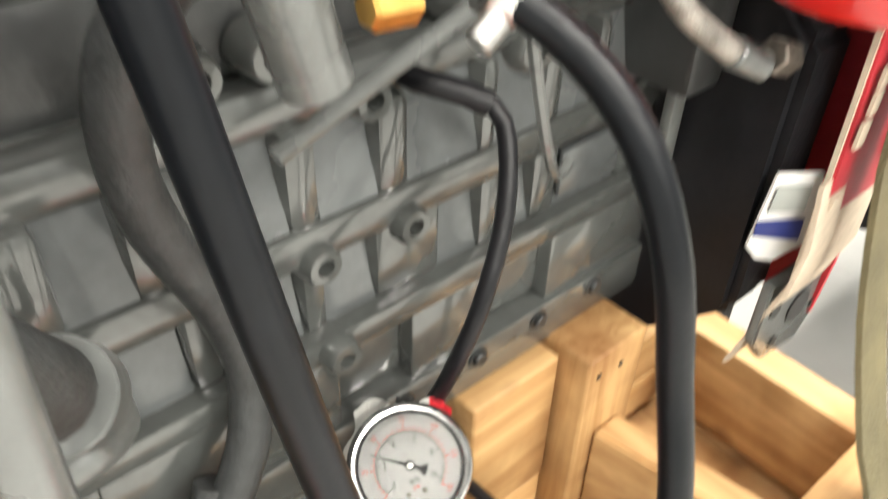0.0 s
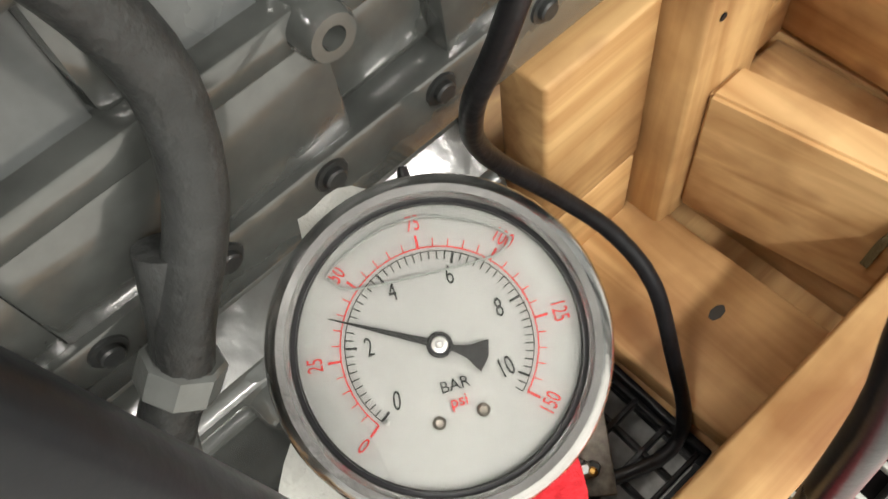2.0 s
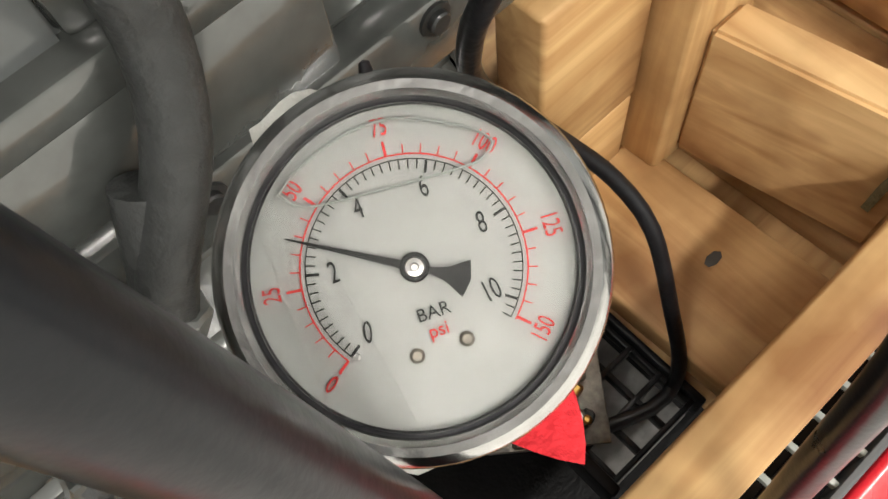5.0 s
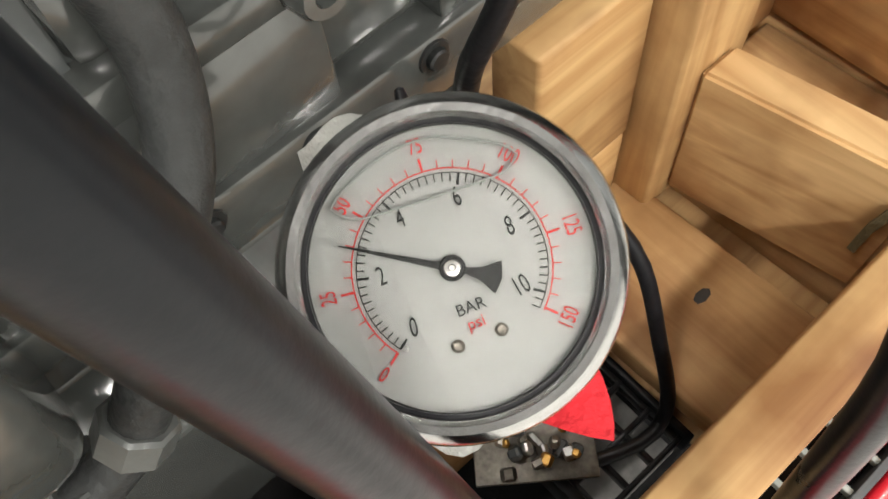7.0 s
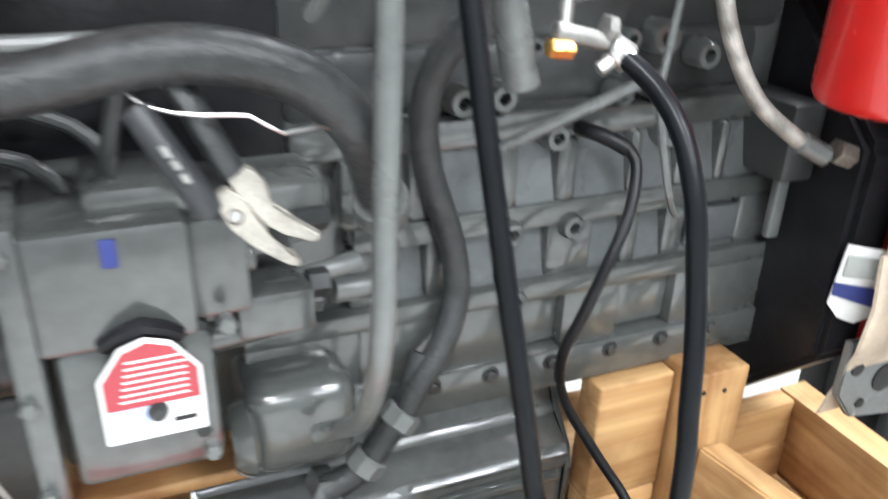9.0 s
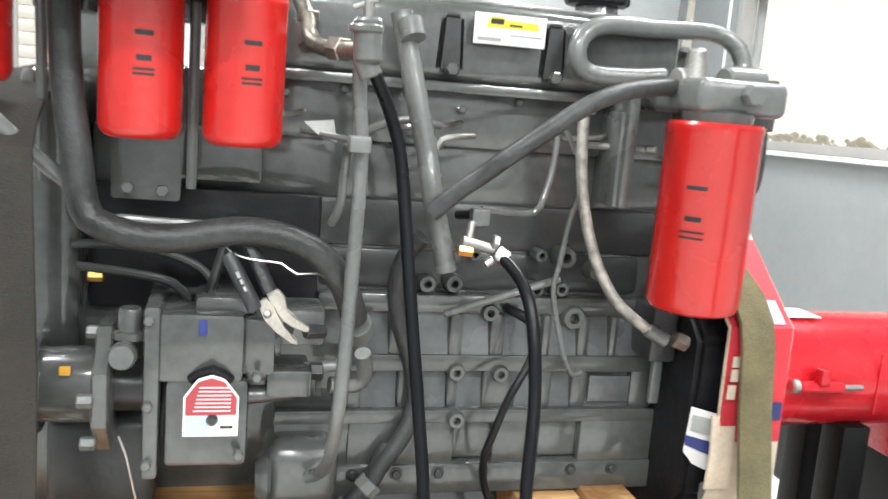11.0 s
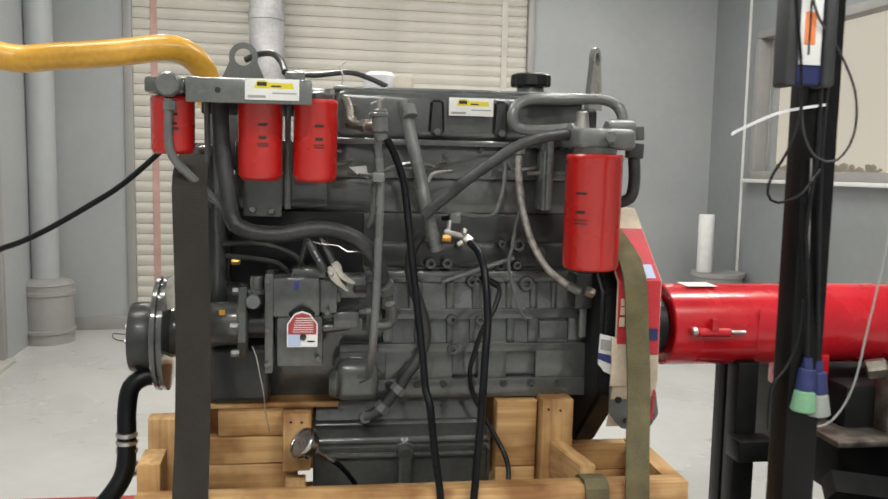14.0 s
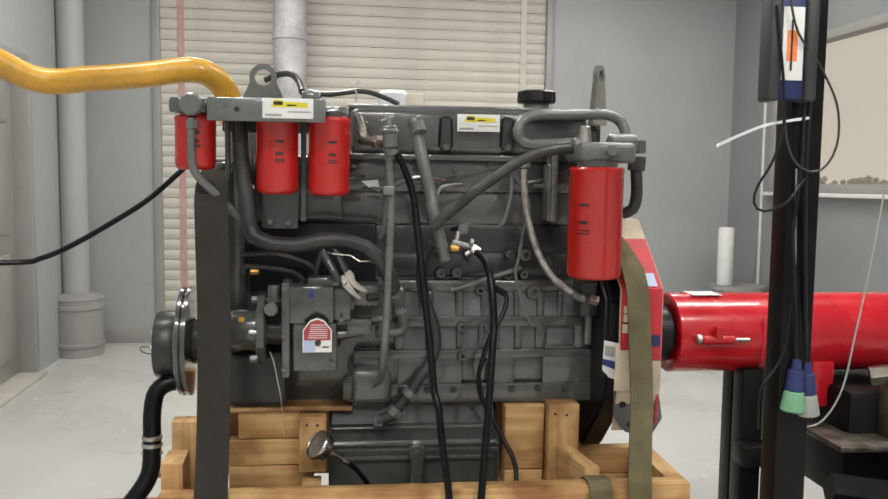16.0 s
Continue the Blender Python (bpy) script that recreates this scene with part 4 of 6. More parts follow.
part("outlet_pipe", tube([(-0.1491, -0.0750, 0.9731), (-0.1416, -0.0550, 0.9368), (-0.1550, -0.0500, 0.9206), (-0.1886, -0.0550, 0.9228)], 0.011, 14), TUBEGREY, engine, "bent grey outlet pipe")
part("outlet_nut", hexnut((-0.1988, -0.0550, 0.9240), (-0.2084, -0.0550, 0.9239), 0.016), GREY, engine)
part("back_plate", prism([(-0.4557, 1.2744), (-0.3726, 1.2771), (-0.378, 1.1515), (-0.4556, 1.1522)], "y", -0.066, -0.055, 0.002), GREY, engine, "flat grey filter mounting plate")
for a, b in (((-0.4366, -0.0670, 1.1650), (-0.4362, -0.0750, 1.1663)), ((-0.3981, -0.0670, 1.1628), (-0.3981, -0.0730, 1.1638))):
    part("plate_bolt", hexnut(a, b, 0.008), GREY, engine)
part("lower_hose", tube([(-0.0773, -0.0600, 1.1295), (-0.0967, -0.0450, 1.0972), (-0.1024, -0.0350, 1.0559), (-0.0948, -0.0280, 1.0064), (-0.0715, -0.0220, 0.9400), (-0.0636, -0.0240, 0.8874), (-0.0792, -0.0350, 0.8408), (-0.1127, -0.0450, 0.7966), (-0.1318, -0.0500, 0.7610)], 0.0125, 14), GREYRUBBER, engine, "grey hose curving down the block")
part("loom", tube([(-0.5842, -0.1900, 1.3813), (-0.5858, -0.1900, 1.3089), (-0.5795, -0.1900, 1.2755), (-0.5549, -0.1700, 1.2417), (-0.5080, -0.1450, 1.1928), (-0.4850, -0.1300, 1.1700)], 0.0085, 12), TUBEGREY, engine, "grey pipe from the outer filter")
part("loom_nut", hexnut((-0.5831, -0.1900, 1.3780), (-0.5833, -0.1900, 1.3592), 0.013), TUBEGREY, engine)
part("thin_line", tube([(0.1081, -0.0200, 1.2735), (0.1034, -0.0300, 1.2244), (0.0906, -0.0400, 1.1793), (0.0747, -0.0500, 1.1578), (0.0274, -0.0800, 1.1594), (-0.0143, -0.1000, 1.1653)], 0.0045, 10), TUBEGREY, engine)
part("thin_line", tube([(0.1108, -0.0300, 1.2764), (0.1475, -0.0300, 1.2089), (0.1353, -0.0300, 1.1461), (0.1235, -0.0350, 1.0756), (0.1181, -0.0400, 1.0463), (0.1422, -0.0400, 0.9604), (0.1616, -0.0350, 0.9279), (0.1782, -0.0300, 0.9291)], 0.0038, 8), TUBEGREY, engine)
part("thin_line", tube([(-0.1714, -0.1000, 1.2494), (-0.1390, -0.0800, 1.2619), (-0.1045, -0.0500, 1.2672), (-0.0572, -0.0300, 1.2627)], 0.005, 10), TUBEGREY, engine)
part("thin_line", tube([(-0.0681, -0.0500, 1.2287), (-0.0595, -0.0500, 1.2453), (-0.0404, -0.0500, 1.2507), (-0.0115, -0.0300, 1.2520)], 0.004, 10), WORNSTEEL, engine)
part("slant_rod", rod((-0.0288, -0.0200, 1.0144), (0.1390, -0.0150, 1.0687), 0.0055, 0.0055, 10), TUBEGREY, engine)
part("braided_hose", tube([(0.1345, -0.0550, 1.3020), (0.1355, -0.0600, 1.2435), (0.1458, -0.0620, 1.1795), (0.1676, -0.0660, 1.1116), (0.1997, -0.0780, 1.0544), (0.2450, -0.0920, 1.0172)], 0.008, 12), BRAID, engine, "braided silver hose")
part("hose_end", rod((0.245, -0.092, 1.0172), (0.2747, -0.098, 1.0011), 0.0105, 0.0105, 12, 0.002), TUBEGREY, engine)
part("hose_nut", hexnut((0.2747, -0.098, 1.0011), (0.2946, -0.1, 0.9938), 0.012), TIN, engine)
part("top_union", hexnut((0.1283, -0.0600, 1.3086), (0.1288, -0.0600, 1.2921), 0.012), WORNSTEEL, engine)
el = part("block_elbow", box(-0.026, -0.001, -0.115, -0.09, 1.153, 1.177, 0.005), TUBEGREY, engine, "pale elbow block with a brass plug")
part("stub", rod((-0.0337, -0.0700, 1.1620), (-0.0194, -0.1000, 1.1668), 0.006, 0.006, 10), BLACKIRON, el)
part("drop", rod((-0.0241, -0.1100, 1.1586), (-0.0293, -0.1180, 1.1329), 0.0055, 0.0055, 12), WORNSTEEL, el)
part("brass_plug", hexnut((-0.0434, -0.1220, 1.1241), (-0.0234, -0.1220, 1.1226), 0.0075), BRASS, el)
part("valve", rod((-0.0382, -0.1200, 1.1360), (0.0037, -0.1240, 1.1258), 0.007, 0.007, 12, 0.001), WORNSTEEL, el)
part("valve_nut", hexnut((-0.0054, -0.1240, 1.1286), (0.0025, -0.1240, 1.1264), 0.0105), WORNSTEEL, el)
part("black_elbow", tube([(0.0719, 0.0150, 1.0183), (0.0686, -0.0080, 1.0203), (0.0794, -0.0200, 1.0171), (0.0915, -0.0300, 1.0119)], 0.0075, 12), BLACKIRON, engine, "black swivel elbow")
for x, z in ((0.225, 1.215), (0.24, 1.2)):
    part("stay_rod", rod((x - 0.06, -0.0, 1.25), (x, -0.05, 1.252), 0.005, 0.005, 8), WORNSTEEL, engine)
part("heat_tab", box(0.185, 0.2, -0.05, 0.0, 1.17, 1.3, 0.004), TUBEGREY, engine)
# ---------------------------------------------------------------- the crate
crate = thing("wooden_crate", "open raw pine crate with knots and dirt holding the engine", "crate")


def board(name, x0, x1, y0, y1, z0, z1, grain, label="", bevel=0.003):
    b = box(x0, x1, y0, y1, z0, z1, bevel)
    rr = random.Random(int(x0 * 1000) + int(z0 * 7000))
    for v in b.verts:
        v.co += Vector((rr.uniform(-1, 1), rr.uniform(-1, 1), rr.uniform(-1, 1))) * 0.0009
    return part(name, b, grain, crate, label, angle=50)


board("front_rail", -0.655, 0.476, -0.258, -0.216, 0.465, 0.622, WOODX)
board("left_rail", -0.655, -0.612, -0.216, 0.45, 0.42, 0.6, WOODY)
board("right_rail", 0.434, 0.476, -0.216, 0.024, 0.5, 0.622, WOODY)
board("right_sill", 0.432, 0.476, -0.216, 0.5, 0.44, 0.497, WOODY)
board("back_rail", -0.61, 0.42, 0.46, 0.5, 0.4, 0.7, WOODX)
board("end_block", -0.65, -0.605, -0.2, -0.11, 0.5, 0.675, WOODZ)
board("corner_post", -0.652, -0.59, -0.07, -0.03, 0.42, 0.725, WOODZ)
board("plank", -0.51, -0.372, -0.042, -0.008, 0.672, 0.728, WOODX)
board("plank", -0.53, -0.372, -0.044, -0.008, 0.612, 0.67, WOODX)
board("plank", -0.53, -0.34, -0.046, -0.008, 0.552, 0.61, WOODX)
board("plank", -0.53, -0.34, -0.044, -0.008, 0.47, 0.55, WOODX)
board("upright", -0.372, -0.312, -0.082, -0.046, 0.607, 0.732, WOODZ)
board("upright", -0.366, -0.322, -0.088, -0.048, 0.43, 0.586, WOODZ)
board("timber", -0.56, -0.252, -0.03, 0.06, 0.73, 0.742, WOODX, "thin oil-stained timber shim")
board("plank", 0.104, 0.198, -0.034, 0.004, 0.585, 0.738, WOODX)
board("plank", 0.105, 0.197, -0.033, 0.004, 0.5, 0.583, WOODX)
board("upright", 0.202, 0.274, -0.062, 0.004, 0.5, 0.747, WOODZ)
part("crossbar", prism([(0.226, -0.063), (0.26, -0.063), (0.286, -0.215), (0.254, -0.215)], "z", 0.508, 0.648, 0.003), WOODY, crate, angle=50)
board("inner_board", 0.276, 0.432, -0.006, 0.024, 0.555, 0.62, WOODX)
board("inner_board", 0.276, 0.432, -0.008, 0.024, 0.5, 0.553, WOODX)
board("bottom_board", 0.1, 0.215, -0.216, -0.03, 0.482, 0.508, WOODY)
board("lower_board", -0.05, 0.06, -0.1, 0.0, 0.425, 0.448, WOODX)
board("under_board", 0.1, 0.45, -0.22, 0.3, 0.44, 0.468, WOODX)
board("bottom_board", 0.25, 0.425, -0.216, -0.008, 0.47, 0.5, WOODY)
board("bottom_beam", -0.6, 0.41, 0.05, 0.12, 0.3, 0.4, WOODX)
board("bottom_beam", -0.6, 0.41, 0.3, 0.37, 0.3, 0.4, WOODX)
part("paint_fleck", lathe([(0, 0.5088), (0.006, 0.5086)], 7, m=pose(0.171, -0.145, 0) @ Matrix.Diagonal((1.4, 0.8, 1, 1))), DARKGREY, crate, "small grey paint fleck")
for x, z in ((-0.355, 0.715), (-0.332, 0.714), (0.215, 0.725), (0.243, 0.722)):
    y = -0.0825 if x < 0 else -0.0625
    part("nail_head", lathe([(0, 0.001), (0.0028, 0.0008), (0.003, 0)], 10, m=pose(x, y, z, 90)), BLACKIRON, crate)

# stand under the crate
stand = thing("steel_stand", "black steel frame stand under the crate", "stand")
for x in (-0.55, 0.36):
    for y in (0.0, 0.42):
        part("leg", box(x - 0.03, x + 0.03, y - 0.03, y + 0.03, 0, 0.24, 0.004), BLACKSTEEL, stand)
part("frame", box(-0.6, 0.42, -0.04, 0.02, 0.24, 0.3, 0.004), BLACKSTEEL, stand)
part("frame", box(-0.6, 0.42, 0.38, 0.44, 0.24, 0.3, 0.004), BLACKSTEEL, stand)
part("deck", box(-0.62, 0.5, -0.46, 0.45, 0.302, 0.312, 0.002), BLACKSTEEL, stand, "black steel deck")

# black plastic lattice and a tray of fittings in the crate
lat = thing("plastic_lattice", "black plastic lattice basket in the crate", "basket")
for i in range(4):
    part("bar", box(0.012 + i * 0.027, 0.0165 + i * 0.027, -0.205, 0.015, 0.442, 0.454, 0.001), BLACKIRON, lat)
for i in range(8):
    part("bar", box(0.01, 0.098, -0.205 + i * 0.03, -0.2005 + i * 0.03, 0.4425, 0.4545, 0.001), BLACKIRON, lat)
part("rim", box(0.0, 0.01, -0.21, 0.02, 0.425, 0.47, 0.003), BLACKIRON, lat)
part("rim", box(0.098, 0.104, -0.21, 0.02, 0.425, 0.462, 0.002), BLACKIRON, lat)
part("mat", box(0.01, 0.098, -0.205, 0.015, 0.405, 0.415, 0.001), DUSTYCONCRETE, lat, "pale dusty base")
tr = thing("fittings_tray", "oily tin tray of loose metal fittings", "tray")
rnd = random.Random(9)
tr.matrix_world = pose(0.012, -0.128, 0, 0, 0, -38)
part("tray", box(-0.043, 0.043, -0.04, 0.04, 0.5, 0.504, 0.001), TIN, tr)
part("tray_foot", box(-0.03, 0.03, -0.03, 0.03, 0.455, 0.5, 0.003), TIN, tr)
for i in range(34):
    p0 = Vector((rnd.uniform(-0.034, 0.034), rnd.uniform(-0.03, 0.03), 0.507 + rnd.uniform(0, 0.016)))
    d = Vector((rnd.uniform(-1, 1), rnd.uniform(-1, 1), rnd.uniform(-0.3, 0.6))).normalized() * rnd.uniform(0.005, 0.014)
    part("fitting", hexnut(p0, p0 + d, rnd.uniform(0.003, 0.006)), (STEEL, TIN, DARKGREY, TIN, BRASS)[i % 5], tr)

# black slatted pallet beside the crate and a red steel frame beyond it
dh = thing("slatted_pallet", "black plastic pallet with pale grey slats beside the crate", "pallet")
part("tray", box(-0.62, 0.5, -0.322, -0.262, 0.372, 0.39, 0.003), BLACKIRON, dh)
part("side_bar", box(-0.62, 0.5, -0.324, -0.317, 0.39, 0.43, 0.002), DARKPLASTIC, dh)
part("side_bar", box(-0.62, 0.5, -0.288, -0.283, 0.39, 0.418, 0.002), DARKPLASTIC, dh)
part("foot", box(-0.6, 0.48, -0.32, -0.27, 0.314, 0.372, 0.003), BLACKIRON, dh)
slatbm = box(-0.0028, 0.0028, -0.317, -0.262, 0.415, 0.424, 0.001)
slat0 = part("slat", slatbm, GREYPLASTIC, dh)
slat0.location.x = -0.58
for i in range(1, 32):
    s_ = new("slat", slat0.data)
    s_.parent = dh
    s_.location.x = -0.58 + i * 0.034
rf = thing("red_steel_frame", "red painted steel frame on the floor", "frame")
part("beam", box(-0.6, 0.5, -0.45, -0.326, 0.314, 0.405, 0.012, 3), REDPAINT, rf)

# ---------------------------------------------------------------- straps and card
sl = thing("dark_strap", "wide dark webbing strap over the front of the engine", "strap")
part("ratchet", box(-0.575, -0.505, -0.285, -0.274, 0.42, 0.52, 0.004), WORNSTEEL, sl, "steel ratchet on the strap")
part("webbing", ribbon([(-0.56, 0.25, 1.3), (-0.557, 0.0, 1.28), (-0.552, -0.15, 1.235), (-0.545, -0.2, 1.17), (-0.54, -0.205, 0.95), (-0.54, -0.225, 0.75), (-0.54, -0.268, 0.6), (-0.54, -0.27, 0.35)], 0.066, 0.006, (1, 0, 0)), DARKOLIVE, sl)
sr = thing("olive_strap", "olive webbing ratchet strap over the flywheel housing", "strap")
part("webbing", ribbon([(0.335, 0.3, 1.19), (0.335, 0.05, 1.165), (0.3640, -0.0750, 1.0938), (0.3661, -0.1450, 1.0380), (0.3722, -0.1600, 0.9198), (0.3701, -0.1900, 0.7997), (0.3536, -0.2350, 0.7002), (0.3427, -0.2680, 0.6375), (0.3482, -0.2750, 0.4533)], 0.052, 0.005, (1, 0.1, 0)), OLIVE, sr)
part("buckle", box(0.315, 0.365, -0.285, -0.272, 0.5, 0.57, 0.004), STEEL, sr, "bright steel ratchet buckle")
s2 = thing("short_strap", "short olive strap hooked over the crate rail", "strap")
part("webbing", ribbon([(0.27, -0.2, 0.56), (0.27, -0.205, 0.618), (0.272, -0.237, 0.628), (0.274, -0.266, 0.615), (0.276, -0.272, 0.5), (0.28, -0.275, 0.4)], 0.05, 0.006, (1, 0, 0)), OLIVE, s2)
part("hook", tube([(0.31, -0.275, 0.46), (0.325, -0.29, 0.45), (0.33, -0.285, 0.42)], 0.008, 10), CHROME, s2, "chromed hook")

card = thing("cardboard_wrap", "torn red and white cardboard wrapped round the flywheel housing", "cardboard")
ring = [(0.42, 1.17), (0.03, 1.172), (-0.135, 1.028), (-0.14, 0.81), (-0.11, 0.7)]


def card_sheet(name, pts, x0, x1, mat, off=0.0, label=""):
    own = bmesh.new()
    n = len(pts)
    vs = [[own.verts.new((x, p[0] - off, p[1])) for p in pts] for x in (x0, x1)]
    wv = [[own.verts.new((x, p[0] - off + 0.004, p[1] - 0.002)) for p in pts] for x in (x0, x1)]
    for i in range(n - 1):
        own.faces.new((vs[0][i], vs[0][i + 1], vs[1][i + 1], vs[1][i]))
        own.faces.new((wv[0][i], wv[0][i + 1], wv[1][i + 1], wv[1][i]))
        for k in (0, 1):
            own.faces.new((vs[k][i], vs[k][i + 1], wv[k][i + 1], wv[k][i]))
    for k in (0, n - 1):
        own.faces.new((vs[0][k], vs[1][k], wv[1][k], wv[0][k]))
    return part(name, own, mat, card, label)


card_sheet("sheet", ring, 0.334, 0.432, CREAM)
card_sheet("red_print", [(-0.02, 1.13), (-0.135, 1.028), (-0.14, 0.868)], 0.336, 0.43, REDPRINT, 0.0015, "red printed band")
part("side_flap", prism([(-0.13, 0.72), (-0.138, 0.86), (-0.132, 1.026), (0.03, 1.168), (0.2, 1.168), (0.2, 0.75)], "x", 0.426, 0.431), REDPRINT, card)
card_sheet("pale_print", [(-0.1, 1.059), (-0.13, 1.033)], 0.395, 0.42, LABELBLUE, 0.003)
for z0, z1, x0, x1 in ((0.975, 0.99, 0.34, 0.35), (0.955, 0.972, 0.34, 0.351), (0.93, 0.95, 0.338, 0.35), (0.9, 0.925, 0.405, 0.425), (0.88, 0.889, 0.338, 0.35)):
    part("print_bar", box(x0, x1, -0.1445, -0.142, z0, z1), CREAM if x0 < 0.39 else NAVY, card)
torn = part("torn_label", flat_piece([(0.3083, -0.1120, 0.9075), (0.3458, -0.1280, 0.9010), (0.3596, -0.1280, 0.8576), (0.3633, -0.1260, 0.8261), (0.3515, -0.1220, 0.8232), (0.3403, -0.1160, 0.8155), (0.3221, -0.1100, 0.8228), (0.3082, -0.1060, 0.8396)], (0.35, 1, 0), 0.002), WHITE, card, "torn white label with blue print")
part("blue_band", flat_piece([(0.3059, -0.1090, 0.8654), (0.3466, -0.1260, 0.8587), (0.3488, -0.1260, 0.8371), (0.3076, -0.1090, 0.8511)], (0.35, 1, 0), 0.0006), BLUEINK, torn)
part("print_bar", flat_piece([(0.3100, -0.1145, 0.8968), (0.3366, -0.1270, 0.8937), (0.3376, -0.1270, 0.8710), (0.3106, -0.1130, 0.8735)], (0.35, 1, 0), 0.0006), GREYPLASTIC, torn)
card_sheet("torn_edge", [(-0.135, 0.905), (-0.142, 0.85), (-0.138, 0.8)], 0.325, 0.36, CREAM, 0.004)

# ---------------------------------------------------------------- drive shaft guard and stands
guard = thing("shaft_guard", "glossy red tubular drive shaft guard", "guard")
g = lathe([(0.1, 0.0), (0.104, 0.003), (0.104, 1.2), (0.1, 1.2), (0.098, 1.19), (0.098, 0.0)], 48, m=pose(0.565, 0.19, 0.883, 0, 90))
part("tube", g, REDPAINT, guard)
# black lining and disc added so the open end of the tube looks shaded
part("inner_liner", lathe([(0.0972, 0.004), (0.0972, 0.1), (0, 0.1)], 40, m=pose(0.565, 0.19, 0.883, 0, 90), caps=False), BLACKSTEEL, guard, "black lining added for the shade inside the guard")
part("coupling", lathe([(0, -0.05), (0.06, -0.05), (0.075, -0.03), (0.075, 0.03), (0.05, 0.05), (0.045, 0.3), (0, 0.3)], 28, m=pose(0.53, 0.19, 0.883, 0, 90)), BLACKIRON, guard, "black drive coupling")
part("sticker", box(0.62, 0.7, 0.15, 0.215, 0.9862, 0.9878, 0.0003), WHITE, guard, "white sticker")
part("seam", box(0.78, 0.784, 0.084, 0.088, 0.83, 0.94, 0.001), REDPAINT, guard)
part("bolt_rod", rod((0.6, 0.075, 0.886), (0.74, 0.075, 0.884), 0.005, 0.005, 10), STEEL, guard)
part("bolt_sleeve", rod((0.615, 0.075, 0.885), (0.7, 0.075, 0.884), 0.011, 0.011, 14, 0.002), REDPAINT, guard)
part("bolt_knob", rod((0.598, 0.075, 0.887), (0.614, 0.075, 0.887), 0.012, 0.012, 14, 0.003), STEEL, guard)
part("bolt_handle", box(0.645, 0.665, 0.06, 0.08, 0.89, 0.92, 0.004), REDPAINT, guard)
part("bracket", box(0.93, 0.99, 0.1, 0.28, 0.7, 0.82, 0.006), REDPAINT, guard)

dy = thing("dynamometer_stand", "black steel dynamometer frame beside the shaft guard", "frame")
part("leg", box(0.765, 0.822, 0.1, 0.16, 0.0, 0.785, 0.004), BLACKSTEEL, dy)
part("leg", box(0.8, 0.857, 0.24, 0.3, 0.0, 0.785, 0.004), BLACKSTEEL, dy)
part("cross_piece", box(0.74, 0.84, 0.03, 0.098, 0.545, 0.6, 0.004), BLACKSTEEL, dy)
part("foot", box(0.7, 0.83, -0.05, 0.3, 0.0, 0.06, 0.004), BLACKSTEEL, dy)
part("machine_body", box(1.0, 1.6, 0.0, 0.6, 0.45, 0.75, 0.02), BLACKSTEEL, dy)
part("top_plate", box(0.92, 1.3, -0.1, 0.1, 0.625, 0.64, 0.003), TIN, dy, "worn metal top plate")
part("column", box(1.08, 1.14, -0.05, 0.02, 0.64, 0.8, 0.005), TIN, dy)
part("beam", rod((0.8, -0.25, 0.6), (1.4, -0.3, 0.52), 0.035, 0.035, 4), BLACKSTEEL, dy)
part("lower_frame", box(0.8, 1.5, -0.33, -0.2, 0.2, 0.5, 0.006), BLACKSTEEL, dy)
part("valve", hexnut((1.05, 0.0, 0.79), (1.09, -0.02, 0.8), 0.025), TIN, dy)

post = thing("instrument_post", "black square steel instrument post", "post")
PX, PY = 0.494, -0.6
part("post_tube", box(PX - 0.028, PX + 0.028, PY - 0.024, PY + 0.026, 0.02, 2.3, 0.003), BLACKSTEEL, post)
part("base_plate", box(PX - 0.12, PX + 0.12, PY - 0.12, PY + 0.12, 0, 0.02, 0.002), BLACKSTEEL, post)
part("slotted_strip", box(PX + 0.026, PX + 0.033, PY - 0.01, PY + 0.02, 0.5, 2.3, 0.001), BLACKIRON, post)
part("bright_edge", rod((0.4757, -0.6300, 1.2987), (0.4822, -0.6300, 1.1390), 0.0018, 0.0018, 6), STEEL, post)
part("side_arm", box(PX - 0.03, PX + 0.5, PY - 0.02, PY + 0.02, 0.52, 0.57, 0.003), BLACKSTEEL, post)
meter = thing("rugged_meter", "blue handheld meter with charcoal bumpers on the post", "meter")
x0, x1, z0, z1 = 0.392, 0.463, 1.408, 1.575
part("body", box(x0, x1, -0.66, -0.632, z0, z1, 0.008, 3), NAVY, meter)
part("bumper", box(x0 - 0.005, x0 + 0.015, -0.668, -0.628, z0 - 0.003, z1 + 0.003, 0.006, 3), DARKPLASTIC, meter)
part("bumper", box(x1 - 0.015, x1 + 0.005, -0.668, -0.628, z0 - 0.003, z1 + 0.003, 0.006, 3), DARKPLASTIC, meter)
part("face_label", box(x0 + 0.018, x1 - 0.018, -0.6625, -0.66, z0 + 0.03, z1 - 0.022, 0.0005), WHITE, meter, "white face label")
part("orange_mark", box(x0 + 0.025, x0 + 0.042, -0.6635, -0.6626, z0 + 0.06, z0 + 0.108), ORANGEPRINT, meter)
part("print_bar", box(x0 + 0.031, x0 + 0.034, -0.664, -0.6636, z0 + 0.045, z0 + 0.125), BLACKINK, meter)
